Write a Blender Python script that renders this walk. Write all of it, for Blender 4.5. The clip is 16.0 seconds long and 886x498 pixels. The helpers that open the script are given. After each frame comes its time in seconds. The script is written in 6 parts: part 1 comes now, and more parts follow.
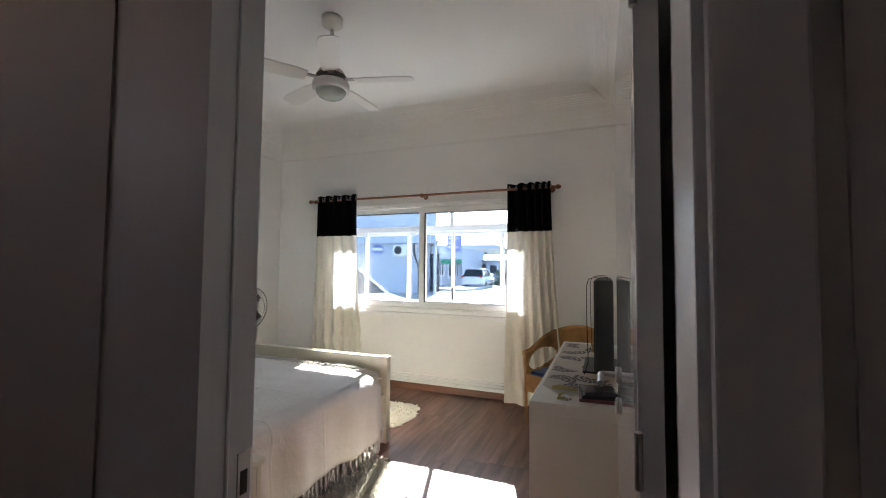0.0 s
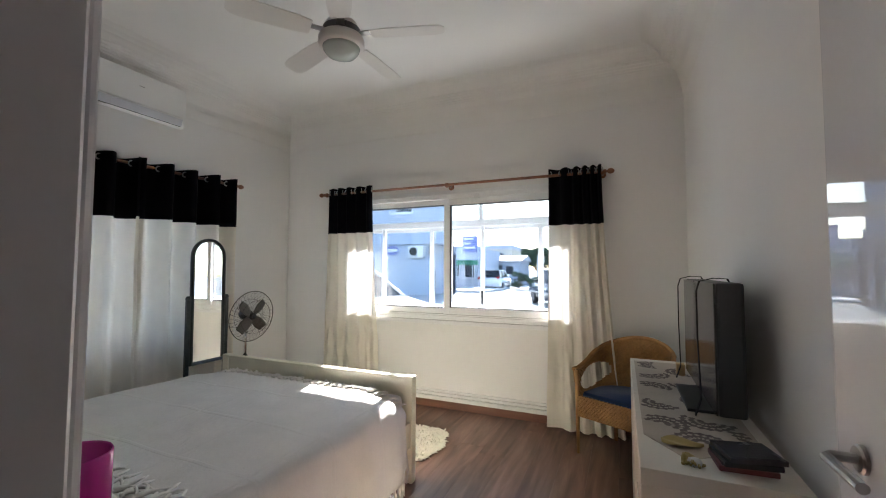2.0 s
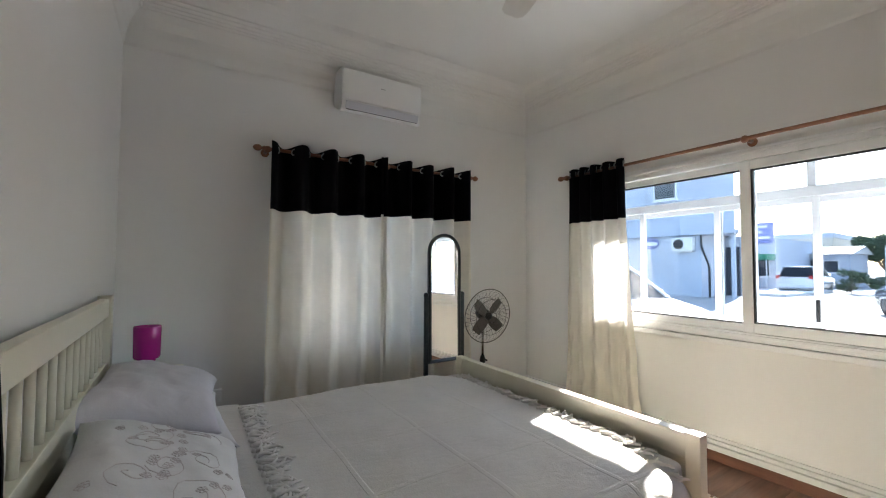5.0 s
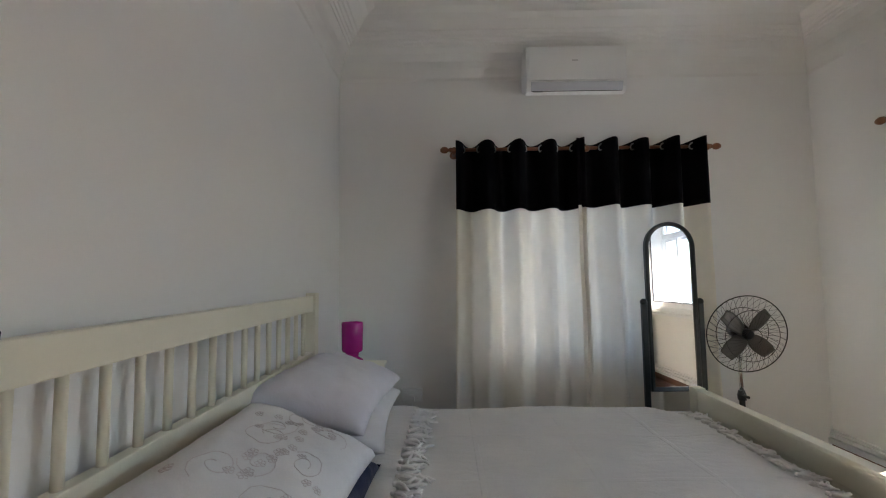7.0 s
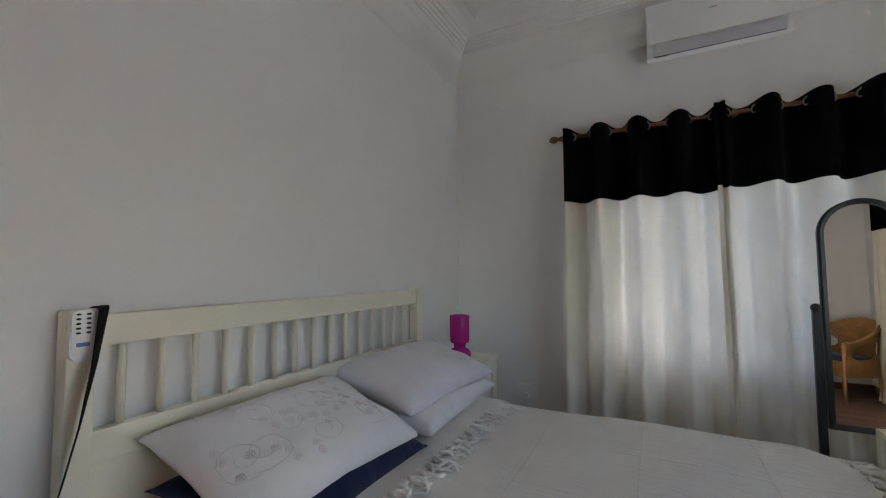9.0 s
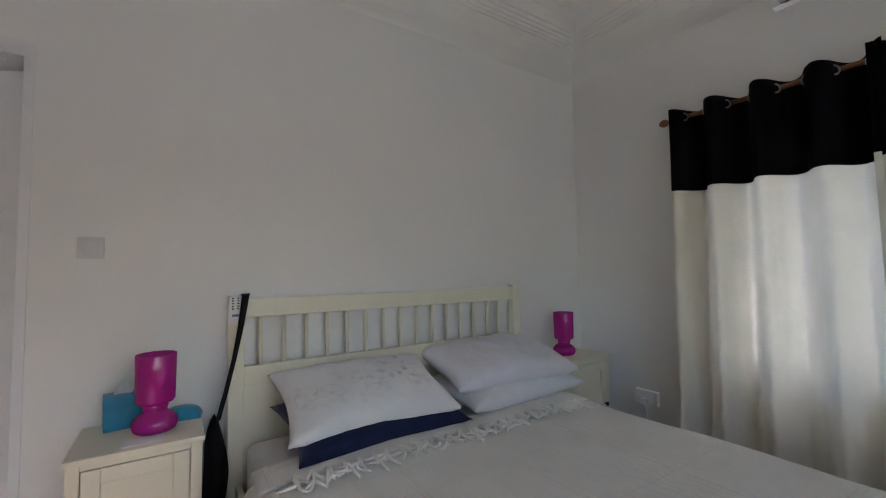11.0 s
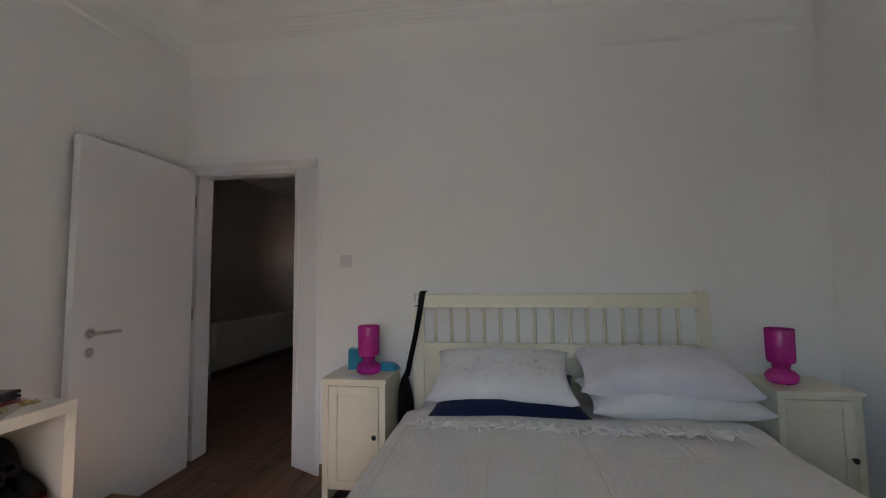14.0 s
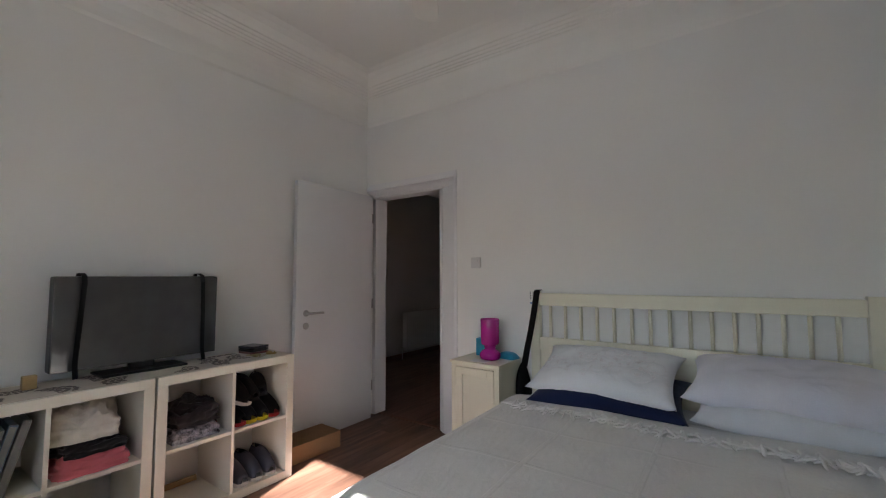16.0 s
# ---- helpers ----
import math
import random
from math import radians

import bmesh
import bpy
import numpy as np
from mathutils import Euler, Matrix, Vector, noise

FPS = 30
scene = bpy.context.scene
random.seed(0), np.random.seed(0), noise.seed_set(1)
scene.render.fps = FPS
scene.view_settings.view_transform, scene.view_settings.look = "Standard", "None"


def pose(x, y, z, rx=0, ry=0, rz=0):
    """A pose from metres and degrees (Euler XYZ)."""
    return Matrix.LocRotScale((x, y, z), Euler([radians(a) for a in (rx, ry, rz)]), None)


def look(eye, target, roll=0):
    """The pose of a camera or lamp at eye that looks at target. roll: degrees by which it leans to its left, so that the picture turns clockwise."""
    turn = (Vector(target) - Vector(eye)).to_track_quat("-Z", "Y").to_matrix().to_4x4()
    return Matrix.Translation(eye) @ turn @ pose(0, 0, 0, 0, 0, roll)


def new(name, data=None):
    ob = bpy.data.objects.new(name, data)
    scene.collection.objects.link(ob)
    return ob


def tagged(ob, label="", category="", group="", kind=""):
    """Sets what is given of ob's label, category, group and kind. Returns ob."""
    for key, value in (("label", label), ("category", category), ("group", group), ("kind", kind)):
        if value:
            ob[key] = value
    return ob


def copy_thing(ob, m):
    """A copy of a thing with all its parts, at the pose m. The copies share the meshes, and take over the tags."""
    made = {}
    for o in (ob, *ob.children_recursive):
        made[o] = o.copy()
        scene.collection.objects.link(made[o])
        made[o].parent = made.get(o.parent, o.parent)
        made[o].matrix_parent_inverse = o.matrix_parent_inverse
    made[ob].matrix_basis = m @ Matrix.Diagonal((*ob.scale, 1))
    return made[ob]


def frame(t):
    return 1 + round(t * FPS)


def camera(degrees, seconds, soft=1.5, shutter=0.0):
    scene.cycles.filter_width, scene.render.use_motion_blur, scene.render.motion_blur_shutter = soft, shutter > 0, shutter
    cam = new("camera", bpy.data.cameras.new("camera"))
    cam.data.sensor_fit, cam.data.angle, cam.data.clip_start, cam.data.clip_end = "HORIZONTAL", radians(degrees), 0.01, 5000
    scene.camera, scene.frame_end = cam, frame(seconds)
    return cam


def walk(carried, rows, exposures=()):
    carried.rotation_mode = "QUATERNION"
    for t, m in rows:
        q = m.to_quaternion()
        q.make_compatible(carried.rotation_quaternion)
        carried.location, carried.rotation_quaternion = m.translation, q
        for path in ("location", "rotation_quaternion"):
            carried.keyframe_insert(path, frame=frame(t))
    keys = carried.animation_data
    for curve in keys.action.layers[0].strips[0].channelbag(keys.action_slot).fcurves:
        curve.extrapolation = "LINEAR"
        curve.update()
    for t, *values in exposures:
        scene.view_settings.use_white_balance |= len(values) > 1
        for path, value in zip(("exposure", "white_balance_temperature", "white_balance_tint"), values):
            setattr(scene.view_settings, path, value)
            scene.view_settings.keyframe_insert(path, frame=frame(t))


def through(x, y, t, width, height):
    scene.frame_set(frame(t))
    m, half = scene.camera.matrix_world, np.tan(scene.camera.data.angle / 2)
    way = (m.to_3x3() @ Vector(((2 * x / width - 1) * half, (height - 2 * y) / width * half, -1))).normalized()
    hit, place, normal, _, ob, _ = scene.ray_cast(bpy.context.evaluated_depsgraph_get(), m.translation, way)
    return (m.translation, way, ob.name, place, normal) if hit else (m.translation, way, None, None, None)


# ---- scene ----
cam = camera(94.3, 16.0, soft=1.1)
PATH = [
    (0, (-0.054, 0.449, 1.358), (-0.79, 2.306, 1.452), 0.5),
    (0.5, (-0.14, 0.571, 1.359), (-0.872, 2.429, 1.457), 0.4),
    (1, (-0.245, 0.69, 1.36), (-0.98, 2.548, 1.455), 0.3),
    (1.5, (-0.336, 0.812, 1.359), (-1.094, 2.66, 1.458), 0.1),
    (2, (-0.408, 0.949, 1.349), (-1.206, 2.78, 1.449), 0.2),
    (2.5, (-0.474, 1.077, 1.358), (-1.33, 2.883, 1.449), 0.0),
    (3, (-0.556, 1.202, 1.358), (-1.539, 2.942, 1.445), 0.0),
    (3.5, (-0.627, 1.303, 1.354), (-1.783, 2.932, 1.44), -0.1),
    (4, (-0.707, 1.382, 1.363), (-2.074, 2.84, 1.445), -0.1),
    (4.5, (-0.756, 1.452, 1.347), (-2.288, 2.734, 1.434), -0.2),
    (4.7, (-0.767, 1.486, 1.349), (-2.361, 2.691, 1.431), -0.0),
    (6.8, (-1.047, 1.921, 1.296), (-3.041, 2.023, 1.422), -0.5),
    (7, (-1.057, 1.988, 1.277), (-3.053, 1.971, 1.411), -0.7),
    (7.5, (-1.101, 2.142, 1.259), (-3.079, 1.891, 1.405), -0.7),
    (8, (-1.105, 2.288, 1.265), (-3.039, 1.8, 1.414), -0.6),
    (8.5, (-1.106, 2.379, 1.281), (-2.98, 1.691, 1.405), -0.5),
    (9, (-1.139, 2.564, 1.284), (-2.914, 1.65, 1.398), -0.5),
    (11.5, (-1.509, 3.426, 1.296), (-2.398, 1.638, 1.414), -0.9),
    (12, (-1.627, 3.532, 1.308), (-2.298, 1.652, 1.434), -0.7),
    (12.5, (-1.789, 3.678, 1.313), (-2.219, 1.728, 1.433), -0.7),
    (13, (-1.913, 3.779, 1.307), (-2.11, 1.793, 1.44), -0.6),
    (13.5, (-2.043, 3.819, 1.291), (-2.01, 1.824, 1.424), -0.6),
    (14, (-2.179, 3.847, 1.289), (-1.899, 1.872, 1.427), -0.6),
    (14.5, (-2.328, 3.891, 1.294), (-1.81, 1.964, 1.437), -0.5),
    (15, (-2.497, 3.96, 1.308), (-1.737, 2.115, 1.445), -0.5),
    (15.5, (-2.629, 3.998, 1.318), (-1.67, 2.249, 1.456), -0.3),
    (16, (-2.793, 3.991, 1.295), (-1.644, 2.36, 1.431), -0.2),
]
walk(cam, [(t, look(eye, target, roll)) for t, eye, target, roll in PATH],
     [(0.0, 3.74, 6200, 12), (3.5, 3.75, 6300, 12), (7.0, 3.68, 6350, 13), (9.0, 3.63, 6200, 14), (12.5, 3.52, 6250, 13), (14.0, 3.41, 6300, 13), (16.0, 3.54, 6250, 13)])

# ---- world, sun and exposure ----
SUN_TO = Vector((-0.29, 1.0, 0.605)).normalized()      # from the room towards the sun
world = bpy.data.worlds.new("world")
scene.world = world
world.use_nodes = True
wn, wl = world.node_tree.nodes, world.node_tree.links
sky = wn.new("ShaderNodeTexSky")
sky.sky_type, sky.sun_disc = "NISHITA", False
sky.sun_elevation = math.asin(SUN_TO.z)
sky.sun_rotation = math.atan2(SUN_TO.x, SUN_TO.y)
sky.air_density, sky.dust_density = 1.0, 0.6
wn["Background"].inputs["Strength"].default_value = 0.15
wl.new(sky.outputs["Color"], wn["Background"].inputs["Color"])
sun_data = bpy.data.lights.new("sun", "SUN")
sun_data.energy, sun_data.angle, sun_data.color = 4.2, radians(0.6), (1.0, 0.96, 0.90)
sun = new("sun", sun_data)
sun.matrix_world = look(SUN_TO * 30, (0, 0, 0))

# added area lamp, hidden outside below the wide window's sill, filling the room upwards
sill_fill = bpy.data.lights.new("sill_fill_lamp", "AREA")
sill_fill.shape, sill_fill.size, sill_fill.size_y, sill_fill.energy, sill_fill.color = "RECTANGLE", 2.3, 0.5, 1.6, (0.94, 0.97, 1.0)
new("sill_fill_lamp", sill_fill).matrix_world = look((-2.03, 5.22, 0.76), (-2.03, 4.2, 1.75))


# ---- materials ----
def mat(name, color, rough=0.6, metal=0.0, var=0.08, var_scale=3.0, grain=60.0, bump=0.12, dist=0.002, spec=0.5,
        coat=0.0, sheen=0.0, stretch=(1, 1, 1), dark=None, emit=None):
    """A node material: colour varied at two scales, roughness variation and fine relief."""
    m = bpy.data.materials.new(name)
    m.use_nodes = True
    n, l = m.node_tree.nodes, m.node_tree.links
    b = n["Principled BSDF"]
    b.inputs["Roughness"].default_value = rough
    b.inputs["Metallic"].default_value = metal
    b.inputs["Specular IOR Level"].default_value = spec
    b.inputs["Coat Weight"].default_value = coat
    b.inputs["Sheen Weight"].default_value = sheen
    tc = n.new("ShaderNodeTexCoord")
    mp = n.new("ShaderNodeMapping")
    mp.inputs["Scale"].default_value = stretch
    l.new(tc.outputs["Object"], mp.inputs["Vector"])
    big = n.new("ShaderNodeTexNoise")
    big.inputs["Scale"].default_value, big.inputs["Detail"].default_value = var_scale, 4
    fine = n.new("ShaderNodeTexNoise")
    fine.inputs["Scale"].default_value, fine.inputs["Detail"].default_value = grain, 3
    for t in (big, fine):
        l.new(mp.outputs["Vector"], t.inputs["Vector"])
    add = n.new("ShaderNodeMath")
    add.operation = "MULTIPLY_ADD"
    l.new(fine.outputs["Fac"], add.inputs[0])
    add.inputs[1].default_value = 0.4
    l.new(big.outputs["Fac"], add.inputs[2])
    ramp = n.new("ShaderNodeValToRGB")
    lo = dark or tuple(c * (1 - var) for c in color)
    hi = tuple(min(1, c * (1 + var)) for c in color)
    ramp.color_ramp.elements[0].position, ramp.color_ramp.elements[1].position = 0.45, 0.95
    ramp.color_ramp.elements[0].color, ramp.color_ramp.elements[1].color = (*lo, 1), (*hi, 1)
    l.new(add.outputs[0], ramp.inputs["Fac"])
    l.new(ramp.outputs["Color"], b.inputs["Base Color"])
    rr = n.new("ShaderNodeMapRange")
    rr.inputs["To Min"].default_value, rr.inputs["To Max"].default_value = max(0, rough - 0.08), min(1, rough + 0.08)
    l.new(big.outputs["Fac"], rr.inputs["Value"])
    l.new(rr.outputs["Result"], b.inputs["Roughness"])
    if bump:
        bp = n.new("ShaderNodeBump")
        bp.inputs["Strength"].default_value, bp.inputs["Distance"].default_value = bump, dist
        l.new(fine.outputs["Fac"], bp.inputs["Height"])
        l.new(bp.outputs["Normal"], b.inputs["Normal"])
    if emit:
        b.inputs["Emission Color"].default_value = (*color, 1)
        b.inputs["Emission Strength"].default_value = emit
    return m


def cloth(name, color, through=0.0, weave=700.0, wrinkle=0.3, var=0.06, wr_scale=9.0, wr_dist=0.012):
    """Woven cloth: thread relief, soft creases and, for thin cloth, light that comes through."""
    m = mat(name, color, 0.85, var=var, var_scale=5, grain=weave / 4, bump=0, sheen=0.2, spec=0.2)
    n, l = m.node_tree.nodes, m.node_tree.links
    b = n["Principled BSDF"]
    tc = n.new("ShaderNodeTexCoord")
    cre = n.new("ShaderNodeTexNoise")
    cre.inputs["Scale"].default_value, cre.inputs["Detail"].default_value, cre.inputs["Distortion"].default_value = wr_scale, 2, 0.8
    thr = n.new("ShaderNodeTexVoronoi")
    thr.inputs["Scale"].default_value = weave / 3
    for t in (cre, thr):
        l.new(tc.outputs["Object"], t.inputs["Vector"])
    b1, b2 = n.new("ShaderNodeBump"), n.new("ShaderNodeBump")
    b1.inputs["Strength"].default_value, b1.inputs["Distance"].default_value = wrinkle, wr_dist
    b2.inputs["Strength"].default_value, b2.inputs["Distance"].default_value = 0.25, 0.001
    l.new(cre.outputs["Fac"], b1.inputs["Height"])
    l.new(thr.outputs["Distance"], b2.inputs["Height"])
    l.new(b1.outputs["Normal"], b2.inputs["Normal"])
    l.new(b2.outputs["Normal"], b.inputs["Normal"])
    if through:
        tr = n.new("ShaderNodeBsdfTranslucent")
        tr.inputs["Color"].default_value = (*[min(1, 0.85 * color[0] + 0.2 * c) for c in color], 1)
        l.new(b2.outputs["Normal"], tr.inputs["Normal"])
        mix = n.new("ShaderNodeMixShader")
        mix.inputs["Fac"].default_value = through
        l.new(b.outputs[0], mix.inputs[1])
        l.new(tr.outputs[0], mix.inputs[2])
        l.new(mix.outputs[0], n["Material Output"].inputs["Surface"])
    return m


def glass_mat(name, tint=(0.96, 0.98, 1.0), gloss_rough=0.0):
    """A thin window pane: clear, with a reflection that follows Fresnel."""
    m = bpy.data.materials.new(name)
    m.use_nodes = True
    n, l = m.node_tree.nodes, m.node_tree.links
    n.remove(n["Principled BSDF"])
    clear, gloss, mix, fr = n.new("ShaderNodeBsdfTransparent"), n.new("ShaderNodeBsdfGlossy"), n.new("ShaderNodeMixShader"), n.new("ShaderNodeFresnel")
    clear.inputs["Color"].default_value = (*tint, 1)
    gloss.inputs["Roughness"].default_value = gloss_rough
    fr.inputs["IOR"].default_value = 1.45
    l.new(fr.outputs[0], mix.inputs[0])
    l.new(clear.outputs[0], mix.inputs[1])
    l.new(gloss.outputs[0], mix.inputs[2])
    l.new(mix.outputs[0], n["Material Output"].inputs["Surface"])
    return m


def plank_mat(name, dark=False):
    """Laminate boards: long grain, knots and a tone of its own for each board."""
    m = bpy.data.materials.new(name)
    m.use_nodes = True
    n, l = m.node_tree.nodes, m.node_tree.links
    b = n["Principled BSDF"]
    tc, info, mp = n.new("ShaderNodeTexCoord"), n.new("ShaderNodeObjectInfo"), n.new("ShaderNodeMapping")
    off = n.new("ShaderNodeVectorMath")
    off.operation = "MULTIPLY_ADD"
    l.new(info.outputs["Random"], off.inputs[0])
    off.inputs[1].default_value = (37, 19, 11)
    l.new(tc.outputs["Object"], off.inputs[2])
    mp.inputs["Scale"].default_value = (9, 0.9, 1)
    l.new(off.outputs[0], mp.inputs["Vector"])
    g1, g2 = n.new("ShaderNodeTexNoise"), n.new("ShaderNodeTexNoise")
    g1.inputs["Scale"].default_value, g1.inputs["Detail"].default_value, g1.inputs["Distortion"].default_value = 1.6, 6, 0.6
    g2.inputs["Scale"].default_value, g2.inputs["Detail"].default_value = 14, 4
    l.new(mp.outputs[0], g1.inputs["Vector"])
    l.new(mp.outputs[0], g2.inputs["Vector"])
    ramp = n.new("ShaderNodeValToRGB")
    e = ramp.color_ramp.elements
    e[0].position, e[1].position = 0.3, 0.72
    e[0].color, e[1].color = (0.092, 0.045, 0.030, 1), (0.265, 0.150, 0.105, 1)
    mid = ramp.color_ramp.elements.new(0.5)
    mid.color = (0.172, 0.090, 0.061, 1)
    l.new(g1.outputs["Fac"], ramp.inputs["Fac"])
    hsv = n.new("ShaderNodeHueSaturation")
    mr = n.new("ShaderNodeMapRange")
    mr.inputs["To Min"].default_value, mr.inputs["To Max"].default_value = 0.78, 1.2
    l.new(info.outputs["Random"], mr.inputs["Value"])
    l.new(mr.outputs[0], hsv.inputs["Value"])
    l.new(ramp.outputs["Color"], hsv.inputs["Color"])
    l.new(hsv.outputs["Color"], b.inputs["Base Color"])
    r2 = n.new("ShaderNodeMapRange")
    r2.inputs["To Min"].default_value, r2.inputs["To Max"].default_value = 0.3, 0.5
    l.new(g2.outputs["Fac"], r2.inputs["Value"])
    l.new(r2.outputs[0], b.inputs["Roughness"])
    bp = n.new("ShaderNodeBump")
    bp.inputs["Strength"].default_value, bp.inputs["Distance"].default_value = 0.15, 0.001
    l.new(g2.outputs["Fac"], bp.inputs["Height"])
    l.new(bp.outputs[0], b.inputs["Normal"])
    return m


M = {}
M["wall"] = mat("wall_paint", (0.80, 0.79, 0.77), 0.75, var=0.025, var_scale=1.3, grain=240, bump=0.10, dist=0.0015)
# darker twin of the room's paint, the hall's dimness put into its colour
M["hall"] = mat("hall_wall_dimmed", (0.62, 0.60, 0.58), 0.75, var=0.03, var_scale=1.3, grain=240, bump=0.10, dist=0.0015)
M["ceiling"] = mat("ceiling_paint", (0.80, 0.79, 0.76), 0.85, var=0.02, var_scale=1.0, grain=180, bump=0.08, dist=0.0015)
M["plaster"] = mat("cornice_plaster", (0.80, 0.79, 0.76), 0.8, var=0.02, grain=200, bump=0.06)
M["gloss_white"] = mat("gloss_white_paint", (0.74, 0.74, 0.75), 0.04, var=0.02, var_scale=2, grain=90, bump=0, spec=0.55)
for s_, v_ in (("To Min", 0.0), ("To Max", 0.008)):
    M["gloss_white"].node_tree.nodes["Map Range"].inputs[s_].default_value = v_
M["trim"] = mat("trim_white_paint", (0.77, 0.77, 0.78), 0.32, var=0.03, var_scale=4, grain=120, bump=0.05)
M["trim_gloss"] = mat("gloss_trim_paint", (0.77, 0.77, 0.78), 0.5, var=0.02, var_scale=4, grain=120, bump=0.02, dist=0.0006)
M["alu"] = mat("white_aluminium", (0.80, 0.81, 0.82), 0.3, var=0.03, var_scale=6, grain=200, bump=0.03)
M["rubber"] = mat("black_gasket", (0.02, 0.02, 0.02), 0.6, grain=120)
M["plank"] = plank_mat("laminate_board")
M["skirt"] = mat("skirting_wood", (0.20, 0.095, 0.06), 0.4, var=0.25, var_scale=3, grain=50, stretch=(1, 1, 8), bump=0.08)
M["glass"] = glass_mat("window_glass", (0.50, 0.525, 0.54))
M["cream"] = mat("cream_lacquer", (0.76, 0.72, 0.58), 0.35, var=0.03, var_scale=4, grain=140, bump=0.05, dist=0.001)
M["shelf_white"] = mat("white_foil", (0.78, 0.75, 0.66), 0.38, var=0.03, var_scale=4, grain=160, bump=0.04)
M["rodwood"] = mat("rod_wood", (0.22, 0.085, 0.035), 0.35, var=0.3, var_scale=9, grain=60, stretch=(1, 1, 1), coat=0.2, bump=0.06)
M["black_cloth"] = cloth("black_curtain_cloth", (0.0035, 0.0035, 0.005), 0.0, wrinkle=0.25)
M["black_cloth"].node_tree.nodes["Principled BSDF"].inputs["Sheen Weight"].default_value = 0.0
M["black_cloth"].node_tree.nodes["Principled BSDF"].inputs["Specular IOR Level"].default_value = 0.08
M["cream_cloth"] = cloth("cream_curtain_cloth", (0.80, 0.752, 0.645), 0.105, wrinkle=0.3, wr_scale=9)
M["throw"] = cloth("bed_throw_cotton", (0.74, 0.71, 0.66), 0.0, weave=420, wrinkle=0.35, wr_scale=6, wr_dist=0.01)
M["fringe"] = cloth("throw_fringe_cotton", (0.82, 0.79, 0.74), 0.0, weave=500)
M["pillow"] = cloth("lilac_white_pillow_cotton", (0.72, 0.69, 0.73), 0.0, wrinkle=0.6, wr_scale=8, wr_dist=0.014)
M["sheet"] = cloth("white_sheet_cotton", (0.74, 0.73, 0.73), 0.0, wrinkle=0.5)
M["navy"] = cloth("navy_cotton", (0.008, 0.014, 0.05), 0.0, wrinkle=0.5)
M["metal"] = mat("brushed_steel", (0.42, 0.41, 0.40), 0.3, metal=1.0, var=0.05, grain=200, bump=0.05)
M["chrome"] = mat("chrome", (0.75, 0.75, 0.75), 0.12, metal=1.0, var=0.02, grain=200, bump=0)
M["black_plastic"] = mat("black_plastic", (0.012, 0.012, 0.014), 0.4, var=0.1, grain=160, bump=0.06)
M["white_plastic"] = mat("white_plastic", (0.78, 0.78, 0.77), 0.3, var=0.02, grain=160, bump=0.03)
M["mirror"] = mat("mirror_silver", (0.9, 0.9, 0.9), 0.0, metal=1.0, var=0.0, bump=0)
M["mirror"].node_tree.nodes["Map Range"].inputs["To Max"].default_value = 0.01


# ---- mesh helpers ----
def part(name, bm, material, parent=None, label="", smooth=False, loc=None):
    """Links a bmesh as ONE mesh object under a thing or a part."""
    me = bpy.data.meshes.new(name)
    if smooth:
        for f in bm.faces:
            f.smooth = True
    bmesh.ops.recalc_face_normals(bm, faces=bm.faces)
    bm.to_mesh(me)
    bm.free()
    me.materials.append(material)
    ob = new(name, me)
    if parent is not None:
        ob.parent = parent
    if loc is not None:
        ob.location = loc
    if label:
        ob["label"] = label
    return ob


def thing(name, label, category, at=(0, 0, 0), rz=0.0, group="", kind=""):
    """An Empty at a thing's base, to which its parts are given."""
    ob = new(name)
    ob.empty_display_size = 0.1
    ob.matrix_world = pose(*at, 0, 0, rz)
    return tagged(ob, label, category, group, kind)


def add_box(bm, lo, hi, m=None):
    r = bmesh.ops.create_cube(bm, size=1)
    c, s = [(a + b) / 2 for a, b in zip(lo, hi)], [b - a for a, b in zip(lo, hi)]
    t = Matrix.Translation(c) @ Matrix.Diagonal((*s, 1))
    bmesh.ops.transform(bm, matrix=(m @ t) if m is not None else t, verts=r["verts"])
    return r["verts"]


def box(lo, hi, bevel=0.0, seg=2, m=None):
    bm = bmesh.new()
    add_box(bm, lo, hi, m)
    if bevel:
        bmesh.ops.bevel(bm, geom=bm.edges[:], offset=bevel, segments=seg, affect="EDGES", profile=0.6)
    return bm


def add_tube(bm, pts, r, sides=8, taper=None, cap=True):
    """A round tube along points; taper: the radius at each point."""
    pts = [Vector(p) for p in pts]
    rings = []
    up = Vector((0, 0, 1))
    for i, p in enumerate(pts):
        d = (pts[min(i + 1, len(pts) - 1)] - pts[max(i - 1, 0)]).normalized()
        a = d.cross(up)
        if a.length < 0.05:
            a = d.cross(Vector((1, 0, 0)))
        a.normalize()
        b = d.cross(a)
        rad = taper[i] if taper else r
        rings.append([bm.verts.new(p + rad * (math.cos(k / sides * math.tau) * a + math.sin(k / sides * math.tau) * b)) for k in range(sides)])
    for r1, r2 in zip(rings, rings[1:]):
        for k in range(sides):
            bm.faces.new((r1[k], r1[(k + 1) % sides], r2[(k + 1) % sides], r2[k]))
    if cap:
        bm.faces.new(rings[0][::-1])
        bm.faces.new(rings[-1])
    return bm


def tube(pts, r, sides=8, taper=None):
    return add_tube(bmesh.new(), pts, r, sides, taper)


